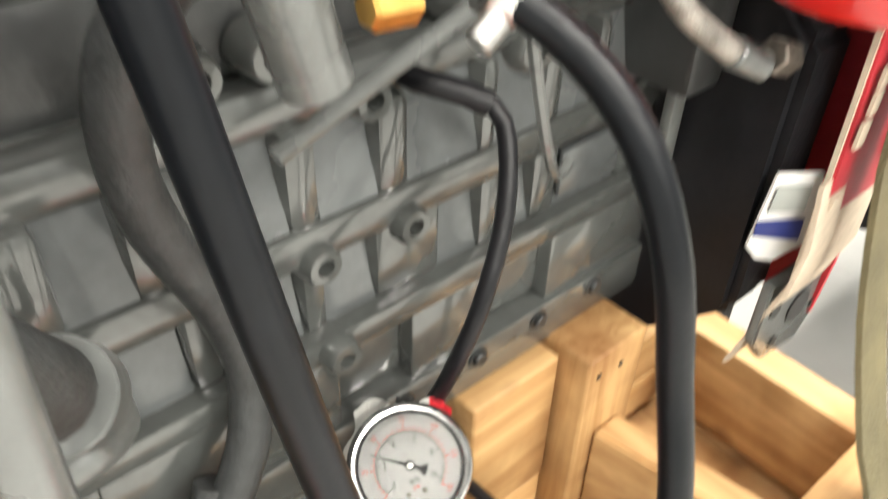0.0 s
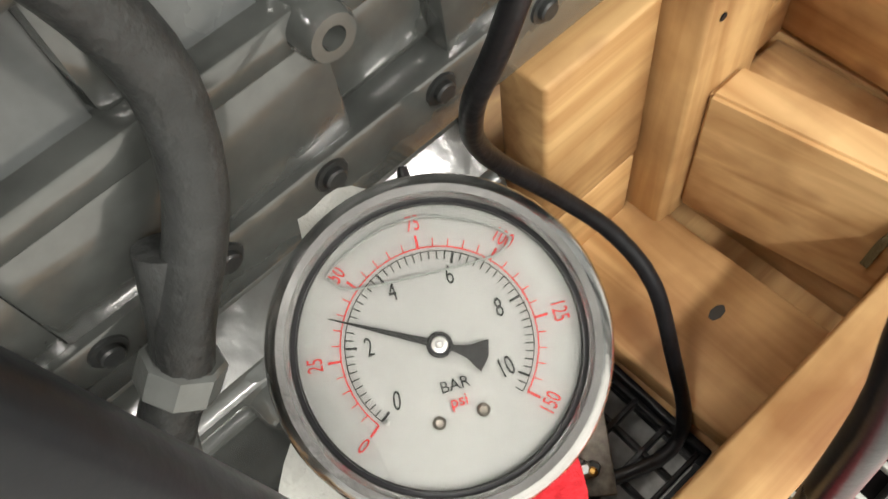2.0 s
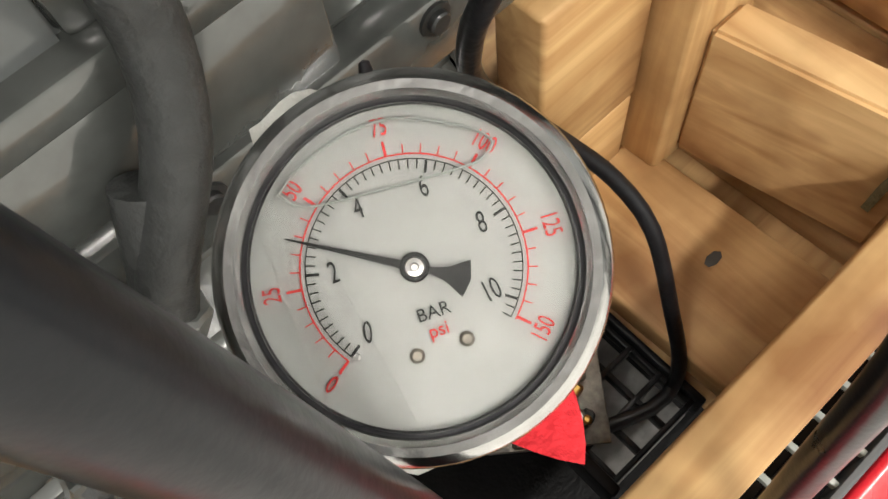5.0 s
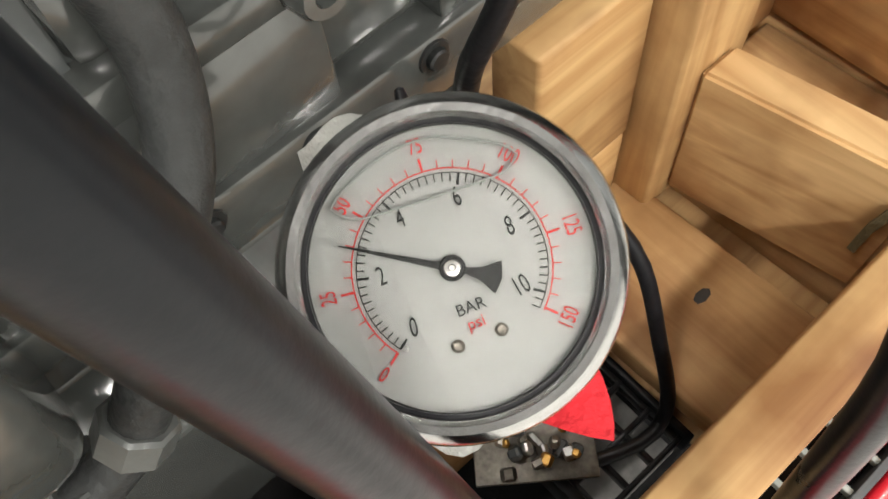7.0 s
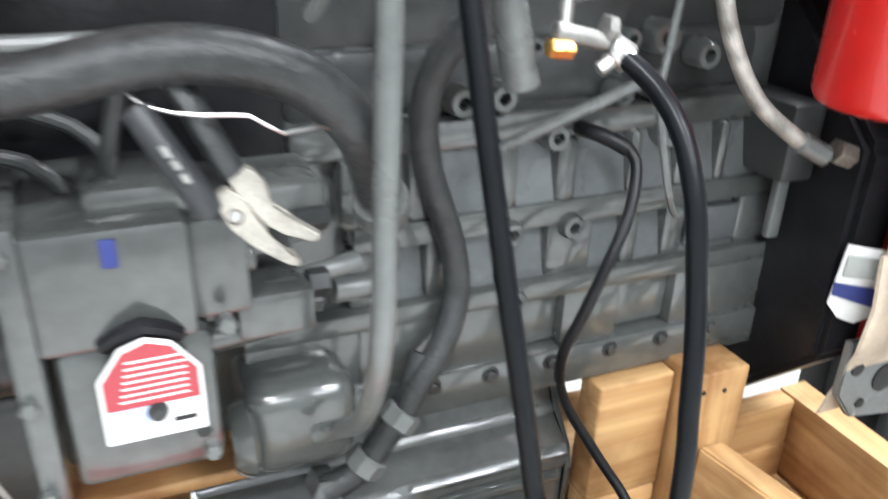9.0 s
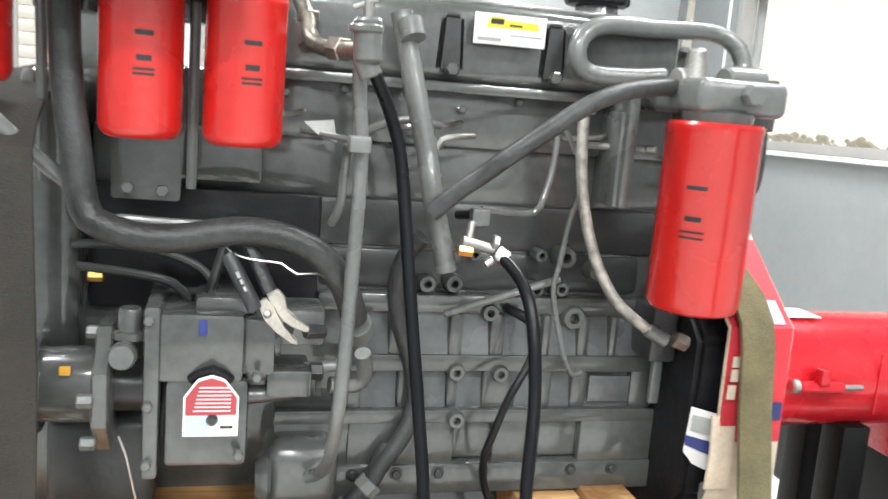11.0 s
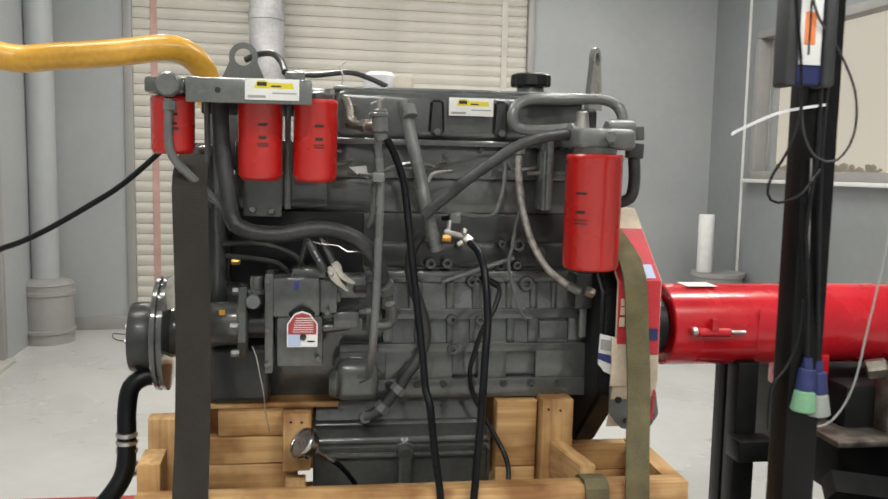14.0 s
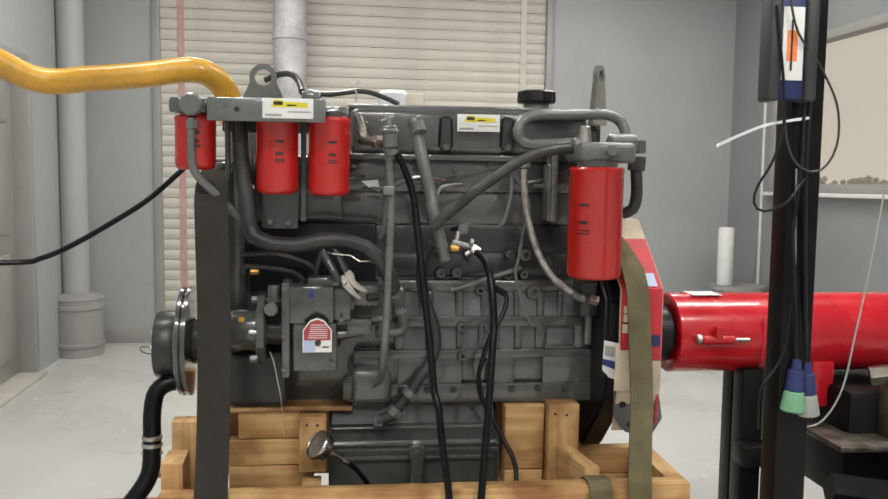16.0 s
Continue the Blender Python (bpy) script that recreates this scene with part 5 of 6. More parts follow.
for a, b, col in (((0.4774, -0.6300, 0.9611), (0.4737, -0.6300, 0.8899), GREENPLASTIC), ((0.5023, -0.6200, 0.9535), (0.5072, -0.6200, 0.8794), GREYPLASTIC)):
    pl = thing("trailing_plug", "blue and pale rubber socket hanging from a cable", "plug", group="hanging plugs")
    mid = Vector(a).lerp(Vector(b), 0.5)
    part("shell", rod(a, mid, 0.0135, 0.016, 14, 0.002), NAVY, pl)
    part("cup", rod(mid, b, 0.0165, 0.02, 14, 0.003), col, pl)
    part("gland", rod(Vector(a) + Vector((0, 0, 0.018)), a, 0.007, 0.009, 10), NAVY, pl)
cb = thing("instrument_cables", "black and white cables looping round the post", "cable")
part("cable", tube([(0.4774, -0.6300, 0.9611), (0.4619, -0.6400, 1.1117), (0.4550, -0.6400, 1.1869), (0.4572, -0.6450, 1.2615), (0.4618, -0.6450, 1.3443), (0.4559, -0.6400, 1.5698)], 0.0028, 8), BLACKIRON, cb)
part("cable", tube([(0.5023, -0.6200, 0.9535), (0.4861, -0.6300, 1.1104), (0.4747, -0.6350, 1.2987), (0.4776, -0.6350, 1.4365), (0.4853, -0.6300, 1.5731)], 0.0035, 8), BLACKIRON, cb)
part("cable", tube([(0.3932, -0.6700, 1.5526), (0.4033, -0.6700, 1.4834), (0.4104, -0.6700, 1.4310), (0.4158, -0.6650, 1.3605), (0.4017, -0.6600, 1.3063), (0.3851, -0.6500, 1.2696), (0.3799, -0.6500, 1.2421), (0.3973, -0.6500, 1.2286), (0.4357, -0.6500, 1.2429), (0.4648, -0.6500, 1.2820)], 0.0022, 8), BLACKIRON, cb)
part("cable", tube([(0.4154, -0.6700, 1.5623), (0.4311, -0.6700, 1.5108), (0.4762, -0.6600, 1.4609), (0.5142, -0.6500, 1.4001), (0.5167, -0.6500, 1.3364), (0.4916, -0.6500, 1.2963), (0.4567, -0.6500, 1.3002), (0.4268, -0.6600, 1.3385), (0.4143, -0.6650, 1.4139)], 0.002, 8), DARKPLASTIC, cb)
part("cable", tube([(0.6378, -0.6000, 1.2633), (0.6184, -0.6000, 1.1264), (0.5998, -0.6000, 1.0175), (0.5803, -0.6000, 0.9175), (0.5468, -0.6000, 0.8626), (0.5105, -0.6000, 0.8513), (0.4979, -0.6000, 0.8505)], 0.0016, 8), GREYPLASTIC, cb)
part("cable", tube([(0.4562, -0.6400, 1.0738), (0.4514, -0.6400, 1.0071), (0.4339, -0.6400, 0.9640), (0.4107, -0.6400, 0.9307), (0.4097, -0.6400, 0.8629)], 0.002, 8), BLACKIRON, cb)
zt = thing("cable_tie", "white plastic cable tie round the post", "tie")
part("tie", ribbon([(0.2907, -0.7000, 1.3298), (0.3127, -0.6900, 1.3392), (0.3596, -0.6700, 1.3570), (0.4006, -0.6550, 1.3695), (0.4722, -0.6400, 1.3813)], 0.0045, 0.0016, (0, 0, 1)), WHITEPLASTIC, zt)

# ---------------------------------------------------------------- pipes and hoses left of the engine
yp = thing("yellow_pipe", "bent yellow painted pipe leading to the engine", "pipe")
part("pipe", tube([(-1.5, -0.1, 1.66), (-1.16, 0.12, 1.555), (-1.0106, 0.2000, 1.4877), (-0.8837, 0.2000, 1.4922), (-0.7545, 0.2000, 1.5048), (-0.6527, 0.2200, 1.5215), (-0.6005, 0.2500, 1.5075), (-0.5686, 0.2800, 1.4655), (-0.5601, 0.2900, 1.3957)], 0.031, 22, step=0.02), YELLOWPAINT, yp)
bc = thing("black_cable", "black cable sagging from the engine to the wall", "cable")
part("cable", tube([(-0.6090, 0.0500, 1.3122), (-0.6637, 0.1000, 1.2662), (-0.7312, 0.1000, 1.2062), (-0.8008, 0.1000, 1.1595), (-0.9012, 0.1000, 1.0997), (-0.9756, 0.1000, 1.0666), (-1.0490, 0.1000, 1.0558), (-1.4, 0.0, 1.06)], 0.0065, 10), RUBBER, bc)
rh = thing("coolant_drain_hose", "black rubber coolant hose with steel clamps below the pulley", "hose")
part("hose", tube([(-0.6538, 0.1500, 0.7551), (-0.6919, 0.1400, 0.7582), (-0.7231, 0.1300, 0.7377), (-0.7321, 0.1200, 0.6852), (-0.7289, 0.1000, 0.6154), (-0.7308, 0.0800, 0.5536), (-0.7566, 0.0600, 0.5072), (-0.8121, 0.0500, 0.4451)], 0.0215, 18, ribs=0.0), RUBBER, rh)
for a, b in (((-0.7287, 0.1000, 0.6402), (-0.7288, 0.1000, 0.6306)), ((-0.7289, 0.1000, 0.6223), (-0.7290, 0.1000, 0.6126)), ((-0.7291, 0.1000, 0.6016), (-0.7292, 0.1000, 0.5919)), ((-0.7294, 0.1000, 0.5712), (-0.7295, 0.1000, 0.5614)), ((-0.7297, 0.1000, 0.5490), (-0.7298, 0.1000, 0.5392))):
    part("hose_clamp", rod(a, b, 0.0245, 0.0245, 24, 0.001), STEEL, rh)
fb = thing("red_floor_beam", "red and blue striped pipe rack on the floor", "beam")
part("beam", box(-1.5, -0.72, 0.22, 0.32, 0.36, 0.4, 0.006), REDPAINT, fb)
part("rack_leg", box(-1.3, -1.24, 0.24, 0.3, 0, 0.36, 0.004), BLACKSTEEL, fb)
part("rack_leg", box(-0.85, -0.79, 0.24, 0.3, 0, 0.36, 0.004), BLACKSTEEL, fb)
for k in range(5):
    part("pipe_clamp", rod((-1.38 + k * 0.11, 0.18, 0.378), (-1.362 + k * 0.11, 0.18, 0.378), 0.0235, 0.0235, 18, 0.001), WORNSTEEL, fb)
part("blue_pipe", rod((-1.5, 0.18, 0.378), (-0.75, 0.18, 0.378), 0.02, 0.02, 16), NAVY, fb, "dark blue pipe")

# ---------------------------------------------------------------- test hoses in front of the engine
h1 = thing("pressure_test_hose", "long thick black rubber hose hanging before the engine", "hose")
part("hose", tube([(-0.1830, -0.1650, 1.3520), (-0.1650, -0.1500, 1.3300), (-0.1450, -0.1450, 1.2900), (-0.1285, -0.1460, 1.2406), (-0.1180, -0.1580, 1.1570), (-0.1090, -0.1740, 1.0680), (-0.0985, -0.1920, 0.9730), (-0.0890, -0.2150, 0.8770), (-0.0840, -0.2280, 0.8200), (-0.0765, -0.2410, 0.7937), (-0.0661, -0.2560, 0.6982), (-0.0549, -0.2720, 0.6082), (-0.0520, -0.3000, 0.5000), (-0.0500, -0.3050, 0.4300)], 0.0078, 18), RUBBER, h1)
part("ferrule", rod((-0.1864, -0.2000, 1.3467), (-0.1746, -0.2000, 1.3241), 0.013, 0.013, 16, 0.002), TUBEGREY, h1)
h2 = thing("grey_test_hose", "dull black hose clamped to a small valve", "hose")
part("hose", tube([(0.0130, -0.1240, 1.1230), (0.0340, -0.1500, 1.1000), (0.0430, -0.1780, 1.0710), (0.0465, -0.2000, 1.0260), (0.0485, -0.2140, 0.9660), (0.0440, -0.2290, 0.9200), (0.0390, -0.2410, 0.8700), (0.0360, -0.2500, 0.8280), (0.0276, -0.2620, 0.7214), (0.0176, -0.2750, 0.6069), (0.0100, -0.2900, 0.5000), (0.0100, -0.3000, 0.4300)], 0.008, 16), RUBBER, h2)
part("clamp", rod((0.0119, -0.1230, 1.1229), (0.0253, -0.1300, 1.1138), 0.0115, 0.0115, 20, 0.001), STEEL, h2, "bright worm-drive hose clamp")
part("clamp_screw", rod((-0.0068, -0.1400, 1.1097), (0.0035, -0.1400, 1.1169), 0.0055, 0.0055, 12, 0.001), STEEL, h2)
h3 = thing("thin_black_hose", "thin glossy black hose curling into the crate", "hose")
part("hose", tube([(0.0686, -0.0080, 1.0203), (0.0915, -0.0300, 1.0119), (0.1009, -0.0460, 0.9987), (0.0846, -0.0680, 0.9577), (0.0558, -0.0820, 0.9116), (0.0410, -0.0740, 0.8580), (0.0345, -0.0600, 0.8110), (0.0486, -0.0480, 0.7516), (0.0914, -0.0620, 0.6722), (0.1126, -0.0880, 0.6322), (0.1173, -0.1200, 0.5993), (0.1071, -0.1550, 0.5444), (0.1000, -0.1780, 0.5000), (0.0920, -0.1860, 0.4680), (0.0700, -0.1860, 0.4605), (0.0300, -0.1700, 0.4605)], 0.0056, 14), BLACKIRON, h3)
part("ferrule", rod((0.0857, -0.024, 1.0148), (0.0991, -0.036, 1.0069), 0.0078, 0.0078, 14, 0.001), BLACKIRON, h3)

# pliers and loose wires on the pump
pliers = thing("pliers", "worn pliers with dark handles resting on the pump", "pliers")
part("handle", tube([(-0.3194, -0.1650, 1.1079), (-0.3141, -0.1700, 1.0977), (-0.3041, -0.1760, 1.0797), (-0.2951, -0.1800, 1.0638), (-0.2906, -0.1800, 1.0529)], 0.0115, 14, flat=0.75), DARKPLASTIC, pliers, "black plastic handle with pale print")
part("handle", tube([(-0.2989, -0.1500, 1.1232), (-0.2939, -0.1580, 1.1132), (-0.2860, -0.1660, 1.0961), (-0.2784, -0.1700, 1.0795), (-0.2733, -0.1720, 1.0701)], 0.0105, 14, flat=0.7), GREYRUBBER, pliers, "grey plastic handle")
for a, b in (((-0.3112, -0.1890, 1.0949), (-0.3082, -0.1900, 1.0888)), ((-0.3067, -0.1900, 1.0870), (-0.3044, -0.1910, 1.0821)), ((-0.3027, -0.1920, 1.0798), (-0.3004, -0.1930, 1.0749))):
    part("print_bar", rod(a, b, 0.0022, 0.0022, 6), WORNSTEEL, pliers)
part("jaw", flat_piece([(-0.2823, -0.1760, 1.0749), (-0.2649, -0.1760, 1.0723), (-0.2566, -0.1790, 1.0628), (-0.2559, -0.1820, 1.0496), (-0.2425, -0.1860, 1.0405), (-0.2289, -0.1900, 1.0313), (-0.2333, -0.1900, 1.0277), (-0.2495, -0.1860, 1.0341), (-0.2595, -0.1820, 1.0392), (-0.2709, -0.1780, 1.0552)], (0.15, 1, 0.1), 0.009, 0.0014), PLIERSTEEL, pliers, "pale worn steel jaw")
part("jaw", flat_piece([(-0.2871, -0.1800, 1.0577), (-0.2795, -0.1800, 1.0638), (-0.2688, -0.1800, 1.0557), (-0.2628, -0.1850, 1.0399), (-0.2581, -0.1860, 1.0325), (-0.2447, -0.1900, 1.0205), (-0.2413, -0.1900, 1.0141), (-0.2474, -0.1900, 1.0145), (-0.2668, -0.1860, 1.0273), (-0.2790, -0.1820, 1.0390)], (0.15, 1, 0.1), 0.009, 0.0014), PLIERSTEEL, pliers, "pale worn steel jaw")
part("pivot", rod((-0.2767, -0.1860, 1.0491), (-0.2754, -0.1800, 1.0467), 0.0042, 0.005, 14, 0.001), WORNSTEEL, pliers)
part("jaw_teeth", flat_piece([(-0.2576, -0.1810, 1.0386), (-0.2458, -0.1850, 1.0323), (-0.2477, -0.1850, 1.0225), (-0.2586, -0.1810, 1.0324)], (0.15, 1, 0.1), 0.004), BLACKINK, pliers)
lw = thing("lock_wires", "twisted bright lock wire ends on the pump", "wire")
part("wire", tube([(-0.3313, -0.1500, 1.1270), (-0.3159, -0.1700, 1.1112), (-0.2868, -0.1800, 1.1066), (-0.2635, -0.1800, 1.1044), (-0.2458, -0.1800, 1.0927), (-0.2219, -0.1700, 1.0917), (-0.1966, -0.1500, 1.0739)], 0.0012, 6), STEEL, lw)
part("wire", tube([(-0.3336, -0.1400, 1.1141), (-0.3302, -0.1400, 1.1321), (-0.3220, -0.1500, 1.1390), (-0.3125, -0.1500, 1.1272), (-0.2983, -0.1600, 1.1163)], 0.0012, 6), STEEL, lw)
part("wire", tube([(-0.4308, -0.1700, 0.9010), (-0.4227, -0.1700, 0.8794), (-0.4162, -0.1600, 0.8408), (-0.4096, -0.1500, 0.8015), (-0.4057, -0.1300, 0.7526), (-0.3977, -0.1200, 0.7056)], 0.0012, 6), STEEL, lw)

# ---------------------------------------------------------------- pressure gauge
gauge = thing("pressure_gauge", "glycerine-filled steel pressure gauge with a white dial", "gauge")
part("case", lathe([(0, -0.03), (0.02, -0.03), (0.0295, -0.027), (0.031, -0.022), (0.031, -0.006), (0.0, -0.006)], 56), CHROME, gauge)
part("bezel", lathe([(0.0315, -0.013), (0.035, -0.012), (0.0358, -0.0085), (0.0356, -0.0045), (0.0344, -0.0014), (0.0325, 0.0), (0.0309, -0.0002), (0.0302, -0.0012), (0.0297, -0.0028), (0.0294, -0.005)], 72, caps=False), CHROME, gauge, "polished rolled steel bezel")
part("gasket", lathe([(0.0298, -0.0034), (0.0298, -0.0027), (0.029, -0.0025), (0.0288, -0.0045)], 64, caps=False), BLACKIRON, gauge, "black rubber gasket")
part("dial", lathe([(0, -0.005), (0.0298, -0.005)], 64, caps=False), DIALFACE, gauge, "white printed dial")
window = part("glass", lathe([(0, -0.0032), (0.0293, -0.0032), (0.0293, -0.0026), (0, -0.0026)], 64), GLYCERINE, gauge, "grey gauge glass that dims the dial")
window.visible_shadow = False
part("vent_plug", lathe([(0, 0.0052), (0.0011, 0.0046), (0.0018, 0.001), (0.002, -0.004)], 12, m=pose(0.003, 0.0345, -0.012, -90, 0, -5)), BLACKIRON, gauge)
DIALZ = -0.0047


def on_dial(bar, r):
    """The place on the dial at a pressure; the scale spans 25.2 degrees for each bar."""
    r *= 1.04
    a = radians(216 - 25.2 * bar)
    return r * math.cos(a), r * math.sin(a), a


def tick(bar, r0, r1, w, mat):
    x, y, a = on_dial(bar, (r0 + r1) / 2)
    me = part("tick_mark", box(-(r1 - r0) / 2, (r1 - r0) / 2, -w / 2, w / 2, 0, 0.00015), mat, gauge, smooth=False)
    me.matrix_local = pose(x, y, DIALZ, 0, 0, math.degrees(a))


def scale_arc(r, mat, w):
    own = bmesh.new()
    ends = [(on_dial(k * 0.2, r - w)[:2], on_dial(k * 0.2, r + w)[:2]) for k in range(53)]
    for (a, b), (c, d) in zip(ends, ends[1:]):
        own.faces.new([own.verts.new((*p, DIALZ)) for p in (a, c, d, b)])
    part("scale_arc", own, mat, gauge, smooth=False)


PSI = 1 / 14.504
for i in range(53):
    big = i % 10 == 0
    tick(i * 0.2, 0.0161 if big else 0.0168, 0.0184, 0.00052 if big else 0.00026, BLACKINK)
for i in range(31):
    big = i % 5 == 0
    tick(i * 5 * PSI, 0.0193, 0.0221 if big else 0.0211, 0.00052 if big else 0.00024, REDINK)
scale_arc(0.0194, REDINK, 0.00014)
scale_arc(0.0185, BLACKINK, 0.0001)
for v in (0, 2, 4, 6, 8, 10):
    x, y, a = on_dial(v, 0.0137)
    lettering("numeral", str(v), 0.0056, pose(x, y, DIALZ, 0, 0, {0: -10, 4: 2, 10: 8}.get(v, 0)) @ Matrix.Diagonal((0.62, 1, 1, 1)), BLACKINK, gauge)
for v in (0, 25, 50, 75, 100, 125, 150):
    x, y, a = on_dial(v * PSI, 0.0244)
    turn = math.degrees(a) - 90 + (180 if v in (0, 150) else 0)
    lettering("numeral", str(v), 0.0046, pose(x, y, DIALZ, 0, 0, turn) @ Matrix.Diagonal((0.66, 1, 1, 1)), REDINK, gauge)
lettering("unit_name", "BAR", 0.0034, pose(0.0006, -0.0086, DIALZ), BLACKINK, gauge)
lettering("unit_name", "psi", 0.0034, pose(0.0005, -0.0119, DIALZ), REDINK, gauge)
for x, y in ((-0.0046, -0.015), (0.0047, -0.015)):
    part("dial_screw", lathe([(0, 0.0006), (0.0008, 0.0007), (0.0013, 0.0003), (0.0014, 0)], 16, m=pose(x, y, DIALZ)), TIN, gauge)
part("stop_pin", lathe([(0, 0.0012), (0.0006, 0.001), (0.0007, 0)], 10, m=pose(-0.0146, -0.0117, DIALZ)), STEEL, gauge)
needle = prism([(0.0232, 0.00012), (0.0232, -0.00012), (0.002, -0.0008), (-0.003, -0.0007), (-0.0058, -0.0013), (-0.0094, -0.0034), (-0.0102, 0.0), (-0.0094, 0.0034), (-0.0058, 0.0013), (-0.003, 0.0007), (0.002, 0.0008)], "z", 0, 0.0003)
needle = part("needle", needle, BLACKINK, gauge, "black pointer")
part("hub_ring", lathe([(0, 0.0012), (0.0024, 0.0012), (0.0027, 0.0009), (0.0027, 0)], 28, m=pose(0, 0, DIALZ)), BLACKINK, gauge)
part("hub", lathe([(0, 0.0021), (0.0006, 0.0021), (0.0008, 0.0018), (0.0016, 0.0017), (0.0019, 0.0012), (0.0019, 0)], 28, m=pose(0, 0, DIALZ)), STEEL, gauge, "brushed steel pointer hub")
bub = [(-0.0183, 0.0197), (-0.0152, 0.0164), (-0.0074, 0.0151), (0.0138, 0.0139), (0.0182, 0.0148), (0.0201, 0.0162), (0.0192, 0.0182), (0.0159, 0.0209), (0.0106, 0.0237), (0.0052, 0.0259), (-0.0019, 0.0263), (-0.0085, 0.0249), (-0.015, 0.0221), (-0.0183, 0.0197)]
part("air_bubble", tube([(x, y, -0.0036) for x, y in bub], 0.0003, 8, step=0.001), GREYPLASTIC, gauge, "edge of the air bubble in the filling")
part("stem", lathe([(0, -0.1), (0.0062, -0.1), (0.0062, -0.085), (0.0045, -0.084), (0.0045, -0.064), (0.005, -0.062), (0.0055, -0.06), (0.0055, -0.05), (0.0075, -0.049), (0.0075, -0.038), (0.009, -0.037), (0.009, -0.03), (0, -0.03)], 6), STEEL, gauge, "steel back stem and hose coupling")
part("hose_tail", tube([(0, 0, -0.095), (0, -0.002, -0.12), (0.004, -0.008, -0.15), (0.01, -0.018, -0.18)], 0.0058, 12), RUBBER, gauge, "short black hose tail")

# rumpled sheet behind the gauge, in place of a white and red gloved hand
cloth = thing("glove_stand_in", "white and red stand-in for the gloved hand behind the gauge", "cloth")
own = bmesh.new()
N = 18
rnd = random.Random(3)
grid_v = []
for k in range(2):
    rows_v = []
    for i in range(N + 1):
        row = []
        for j in range(N + 1):
            u_, v_ = i / N - 0.5, j / N - 0.5
            rr = 1 + 0.12 * math.sin(7 * math.atan2(v_, u_ + 1e-6))
            z = -0.004 + 0.0035 * math.sin(9 * u_ + 4 * v_) + 0.003 * math.cos(8 * v_ - 3 * u_) - k * 0.012
            row.append(own.verts.new((u_ * 0.066 * rr, v_ * 0.078 * rr, z)))
        rows_v.append(row)
    grid_v.append(rows_v)
for k in range(2):
    for i in range(N):
        for j in range(N):
            f = own.faces.new((grid_v[k][i][j], grid_v[k][i + 1][j], grid_v[k][i + 1][j + 1], grid_v[k][i][j + 1]))
            f.material_index = 1 if i >= N - 5 else 0
edge = [(i, 0) for i in range(N)] + [(N, j) for j in range(N)] + [(i, N) for i in range(N, 0, -1)] + [(0, j) for j in range(N, 0, -1)]
for (i, j), (p, q) in zip(edge, edge[1:] + edge[:1]):
    f = own.faces.new((grid_v[0][i][j], grid_v[0][p][q], grid_v[1][p][q], grid_v[1][i][j]))
    f.material_index = 1 if i >= N - 5 else 0
part("cloth", own, [GLOVEWHITE, GLOVERED], cloth, angle=70)


# ---------------------------------------------------------------- final seating of the engine group
# a slight lean and stretch of the whole engine with what hangs on it; hoses that were set on their own stay
SEAT = Matrix(((1.0233, -0.0436, 0.0075, -0.0087), (0, 1, 0, 0), (0, 0.0164, 1.0268, -0.0202), (0, 0, 0, 1)))
OWN_PLACE = {"dipstick_tube", "lower_hose", "coolant_hose", "feed_hose", "vent_hose", "braided_hose", "hose_end", "block_elbow", "stub", "drop", "brass_plug", "valve", "black_elbow", "slant_rod", "front_rail", "right_rail", "crossbar", "inner_board", "cross_tube", "hose_band", "outlet_pipe", "outlet_nut"}
for group in (engine, crate, yp, bc, rh, fb, sl, sr, card, guard, pliers, lw):
    for ob in group.children_recursive:
        if ob.name.split(".")[0] not in OWN_PLACE:
            ob.data.transform(SEAT)
for group in [meter, cb, zt] + [ob for ob in scene.objects if ob.name.startswith("trailing_plug")]:
    group.location.x = 0.015
guard.location = (0.012, 0, -0.018)
h2.location.x = -0.005


# ---------------------------------------------------------------- what moves
def facing(x, y, z, dx=0.39, dy=0.787, dz=-1.797, roll=-17.3):
    """The gauge at a place, its dial turned against a direction."""
    return look((x, y, z), (x + dx, y + dy, z + dz), roll)


def behind(m, x=-0.004, y=-0.002, roll=-14):
    return m @ pose(x, y, -0.034, 0, 0, roll)


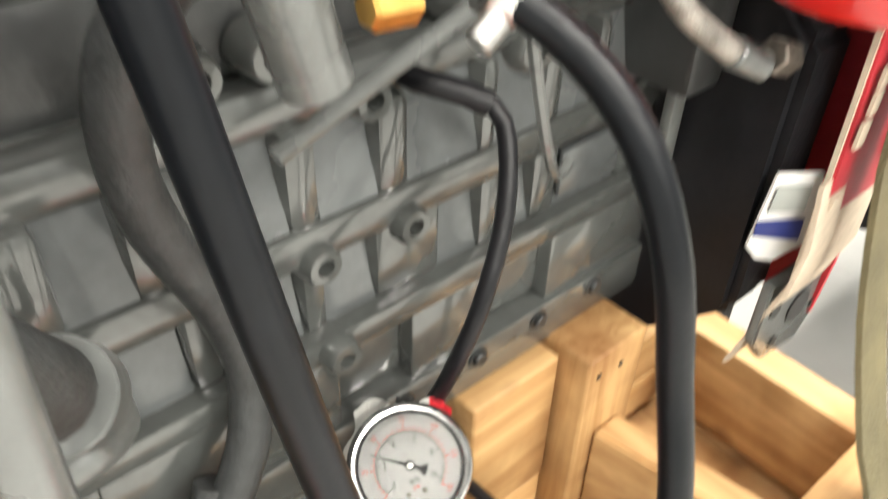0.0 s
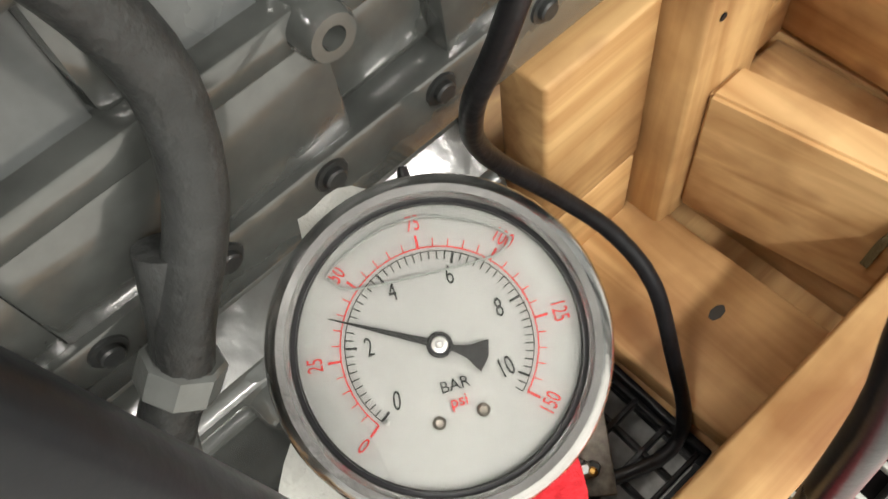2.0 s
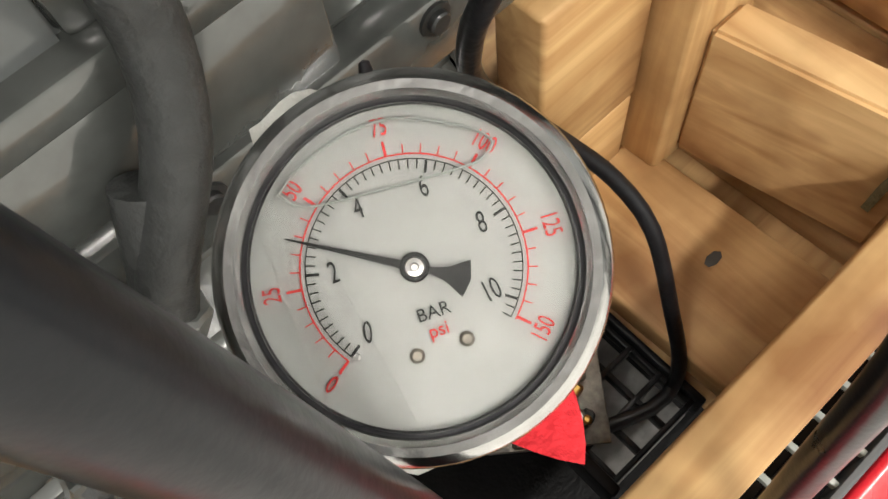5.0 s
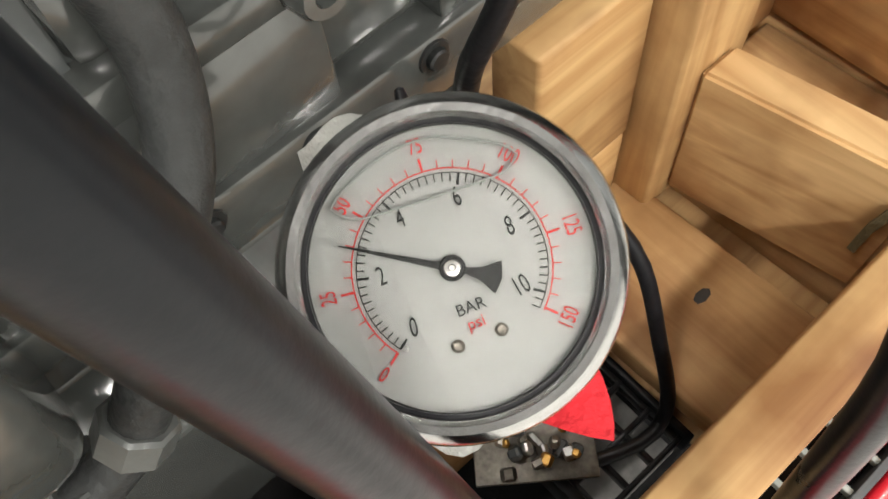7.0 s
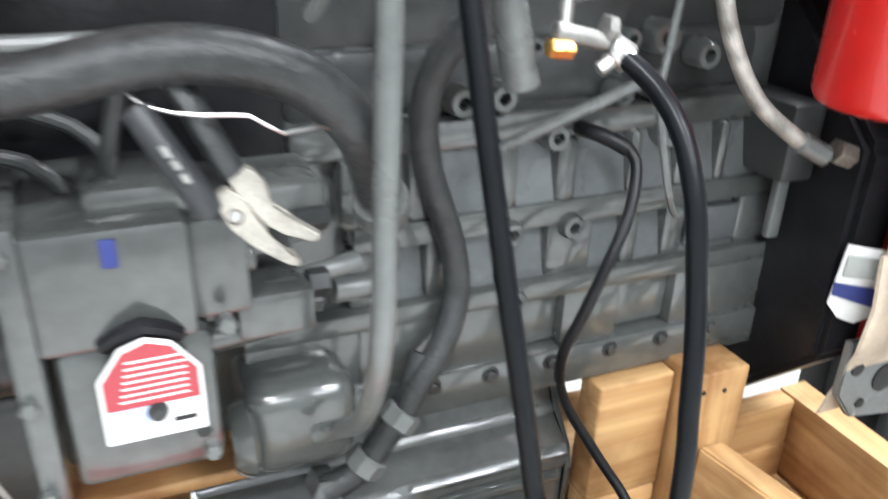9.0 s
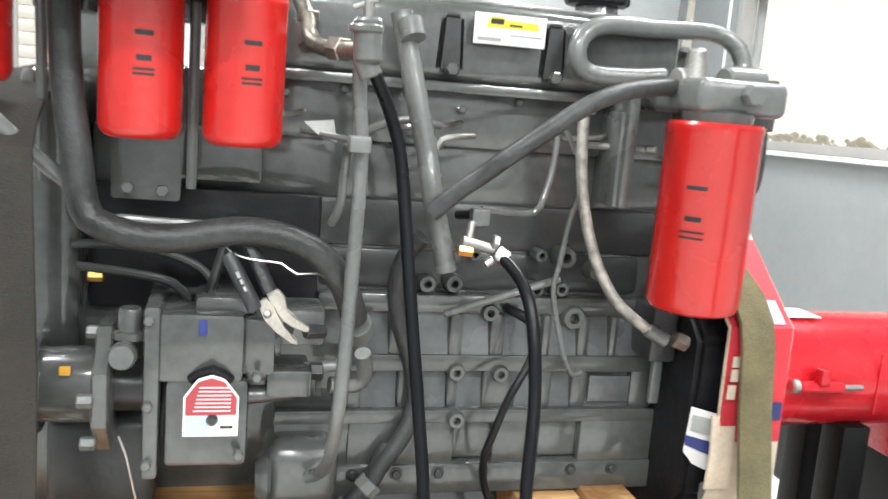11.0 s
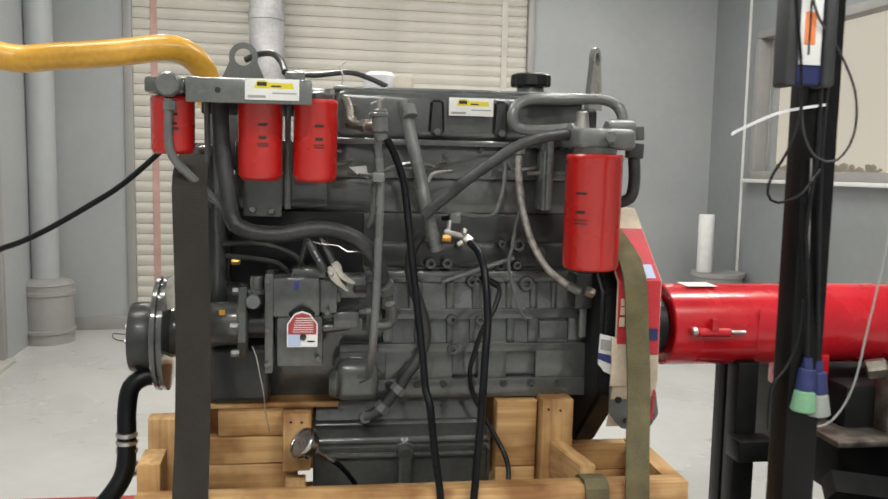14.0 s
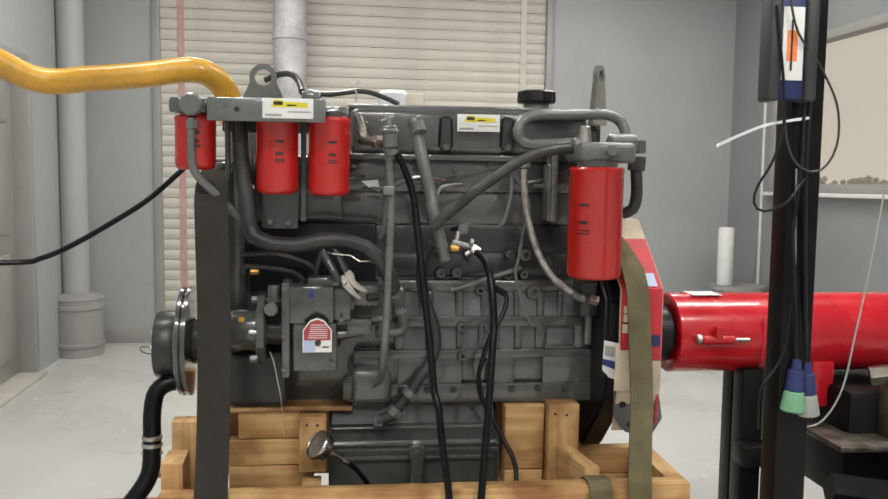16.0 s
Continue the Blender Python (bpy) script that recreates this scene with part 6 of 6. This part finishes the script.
def motions():
    rest = facing(-0.34, -0.128, 0.684, 0.72, 0.38, -0.6, -20)
    rows = [(0.00, facing(-0.0156, -0.1064, 0.8511, 0.364, 0.469, -0.805, 14.8)),
            (0.30, facing(-0.0407, -0.1431, 0.8870, 0.331, 0.429, -0.840, 12.8)),
            (0.60, facing(-0.0526, -0.1583, 0.9080, 0.297, 0.405, -0.865, 10.2)),
            (1.00, facing(-0.0652, -0.1667, 0.9274, 0.232, 0.388, -0.892, 4.4)),
            (1.50, facing(-0.0627, -0.1677, 0.9273, 0.168, 0.356, -0.919, -0.8)),
            (2.00, facing(-0.0671, -0.1756, 0.9376, 0.156, 0.340, -0.927, -1.3)),
            (2.50, facing(-0.0684, -0.1697, 0.9348, 0.154, 0.330, -0.931, -1.7)),
            (3.00, facing(-0.0715, -0.1712, 0.9360, 0.147, 0.335, -0.931, -2.6)),
            (3.50, facing(-0.0726, -0.1717, 0.9385, 0.155, 0.350, -0.924, -2.1)),
            (4.20, facing(-0.0728, -0.1726, 0.9425, 0.172, 0.366, -0.915, -0.4)),
            (6.30, facing(-0.0657, -0.1691, 0.9410, 0.209, 0.372, -0.904, 6.8)),
            (6.60, facing(-0.0631, -0.1704, 0.9384, 0.226, 0.357, -0.906, 10.1)),
            (7.00, facing(-0.0612, -0.1687, 0.9330, 0.241, 0.360, -0.901, 12.4)),
            (7.20, facing(-0.0616, -0.1612, 0.9181, 0.227, 0.369, -0.901, 12.2)),
            (7.50, facing(-0.0631, -0.1372, 0.8464, 0.183, 0.381, -0.906, 14.4)),
            (7.7, facing(-0.11, -0.14, 0.8, 0.25, 0.4, -0.88, 10)), (8.0, facing(-0.24, -0.15, 0.74, 0.55, 0.6, -1.3, 0)), (8.6, rest), (16, rest)]
    walk(gauge, rows)
    walk(needle, [(t, pose(0, 0, DIALZ + 0.0007, 0, 0, math.degrees(on_dial(bar, 1.0)[2]))) for t, bar in ((0, 2.62), (4.2, 2.62), (6.3, 2.75), (7.5, 2.6), (8.6, 0), (16, 0))])
    # the hanging hose is pushed aside while the gauge is read
    walk(h1, [(t, pose(-0.0115 * k, -0.0032 * k, -0.0039 * k)) for t, k in ((0, 0.7), (1.0, 0.9), (2.0, 1.0), (3.0, 1.15), (4.2, 1.0), (6.3, 0.05), (7.0, 0.0), (7.5, 0.4), (8.0, 0.7), (8.6, 0.4), (9.3, 0), (16, 0))])
    down = pose(-0.25, -0.165, 0.35, 10, 0, 30)
    walk(cloth, [(t, behind(m)) for t, m in [row for row in rows if row[0] < 7.75]] + [(7.9, pose(-0.2, -0.15, 0.6, 10, 0, 20)), (8.2, down), (16, down)])


motions()
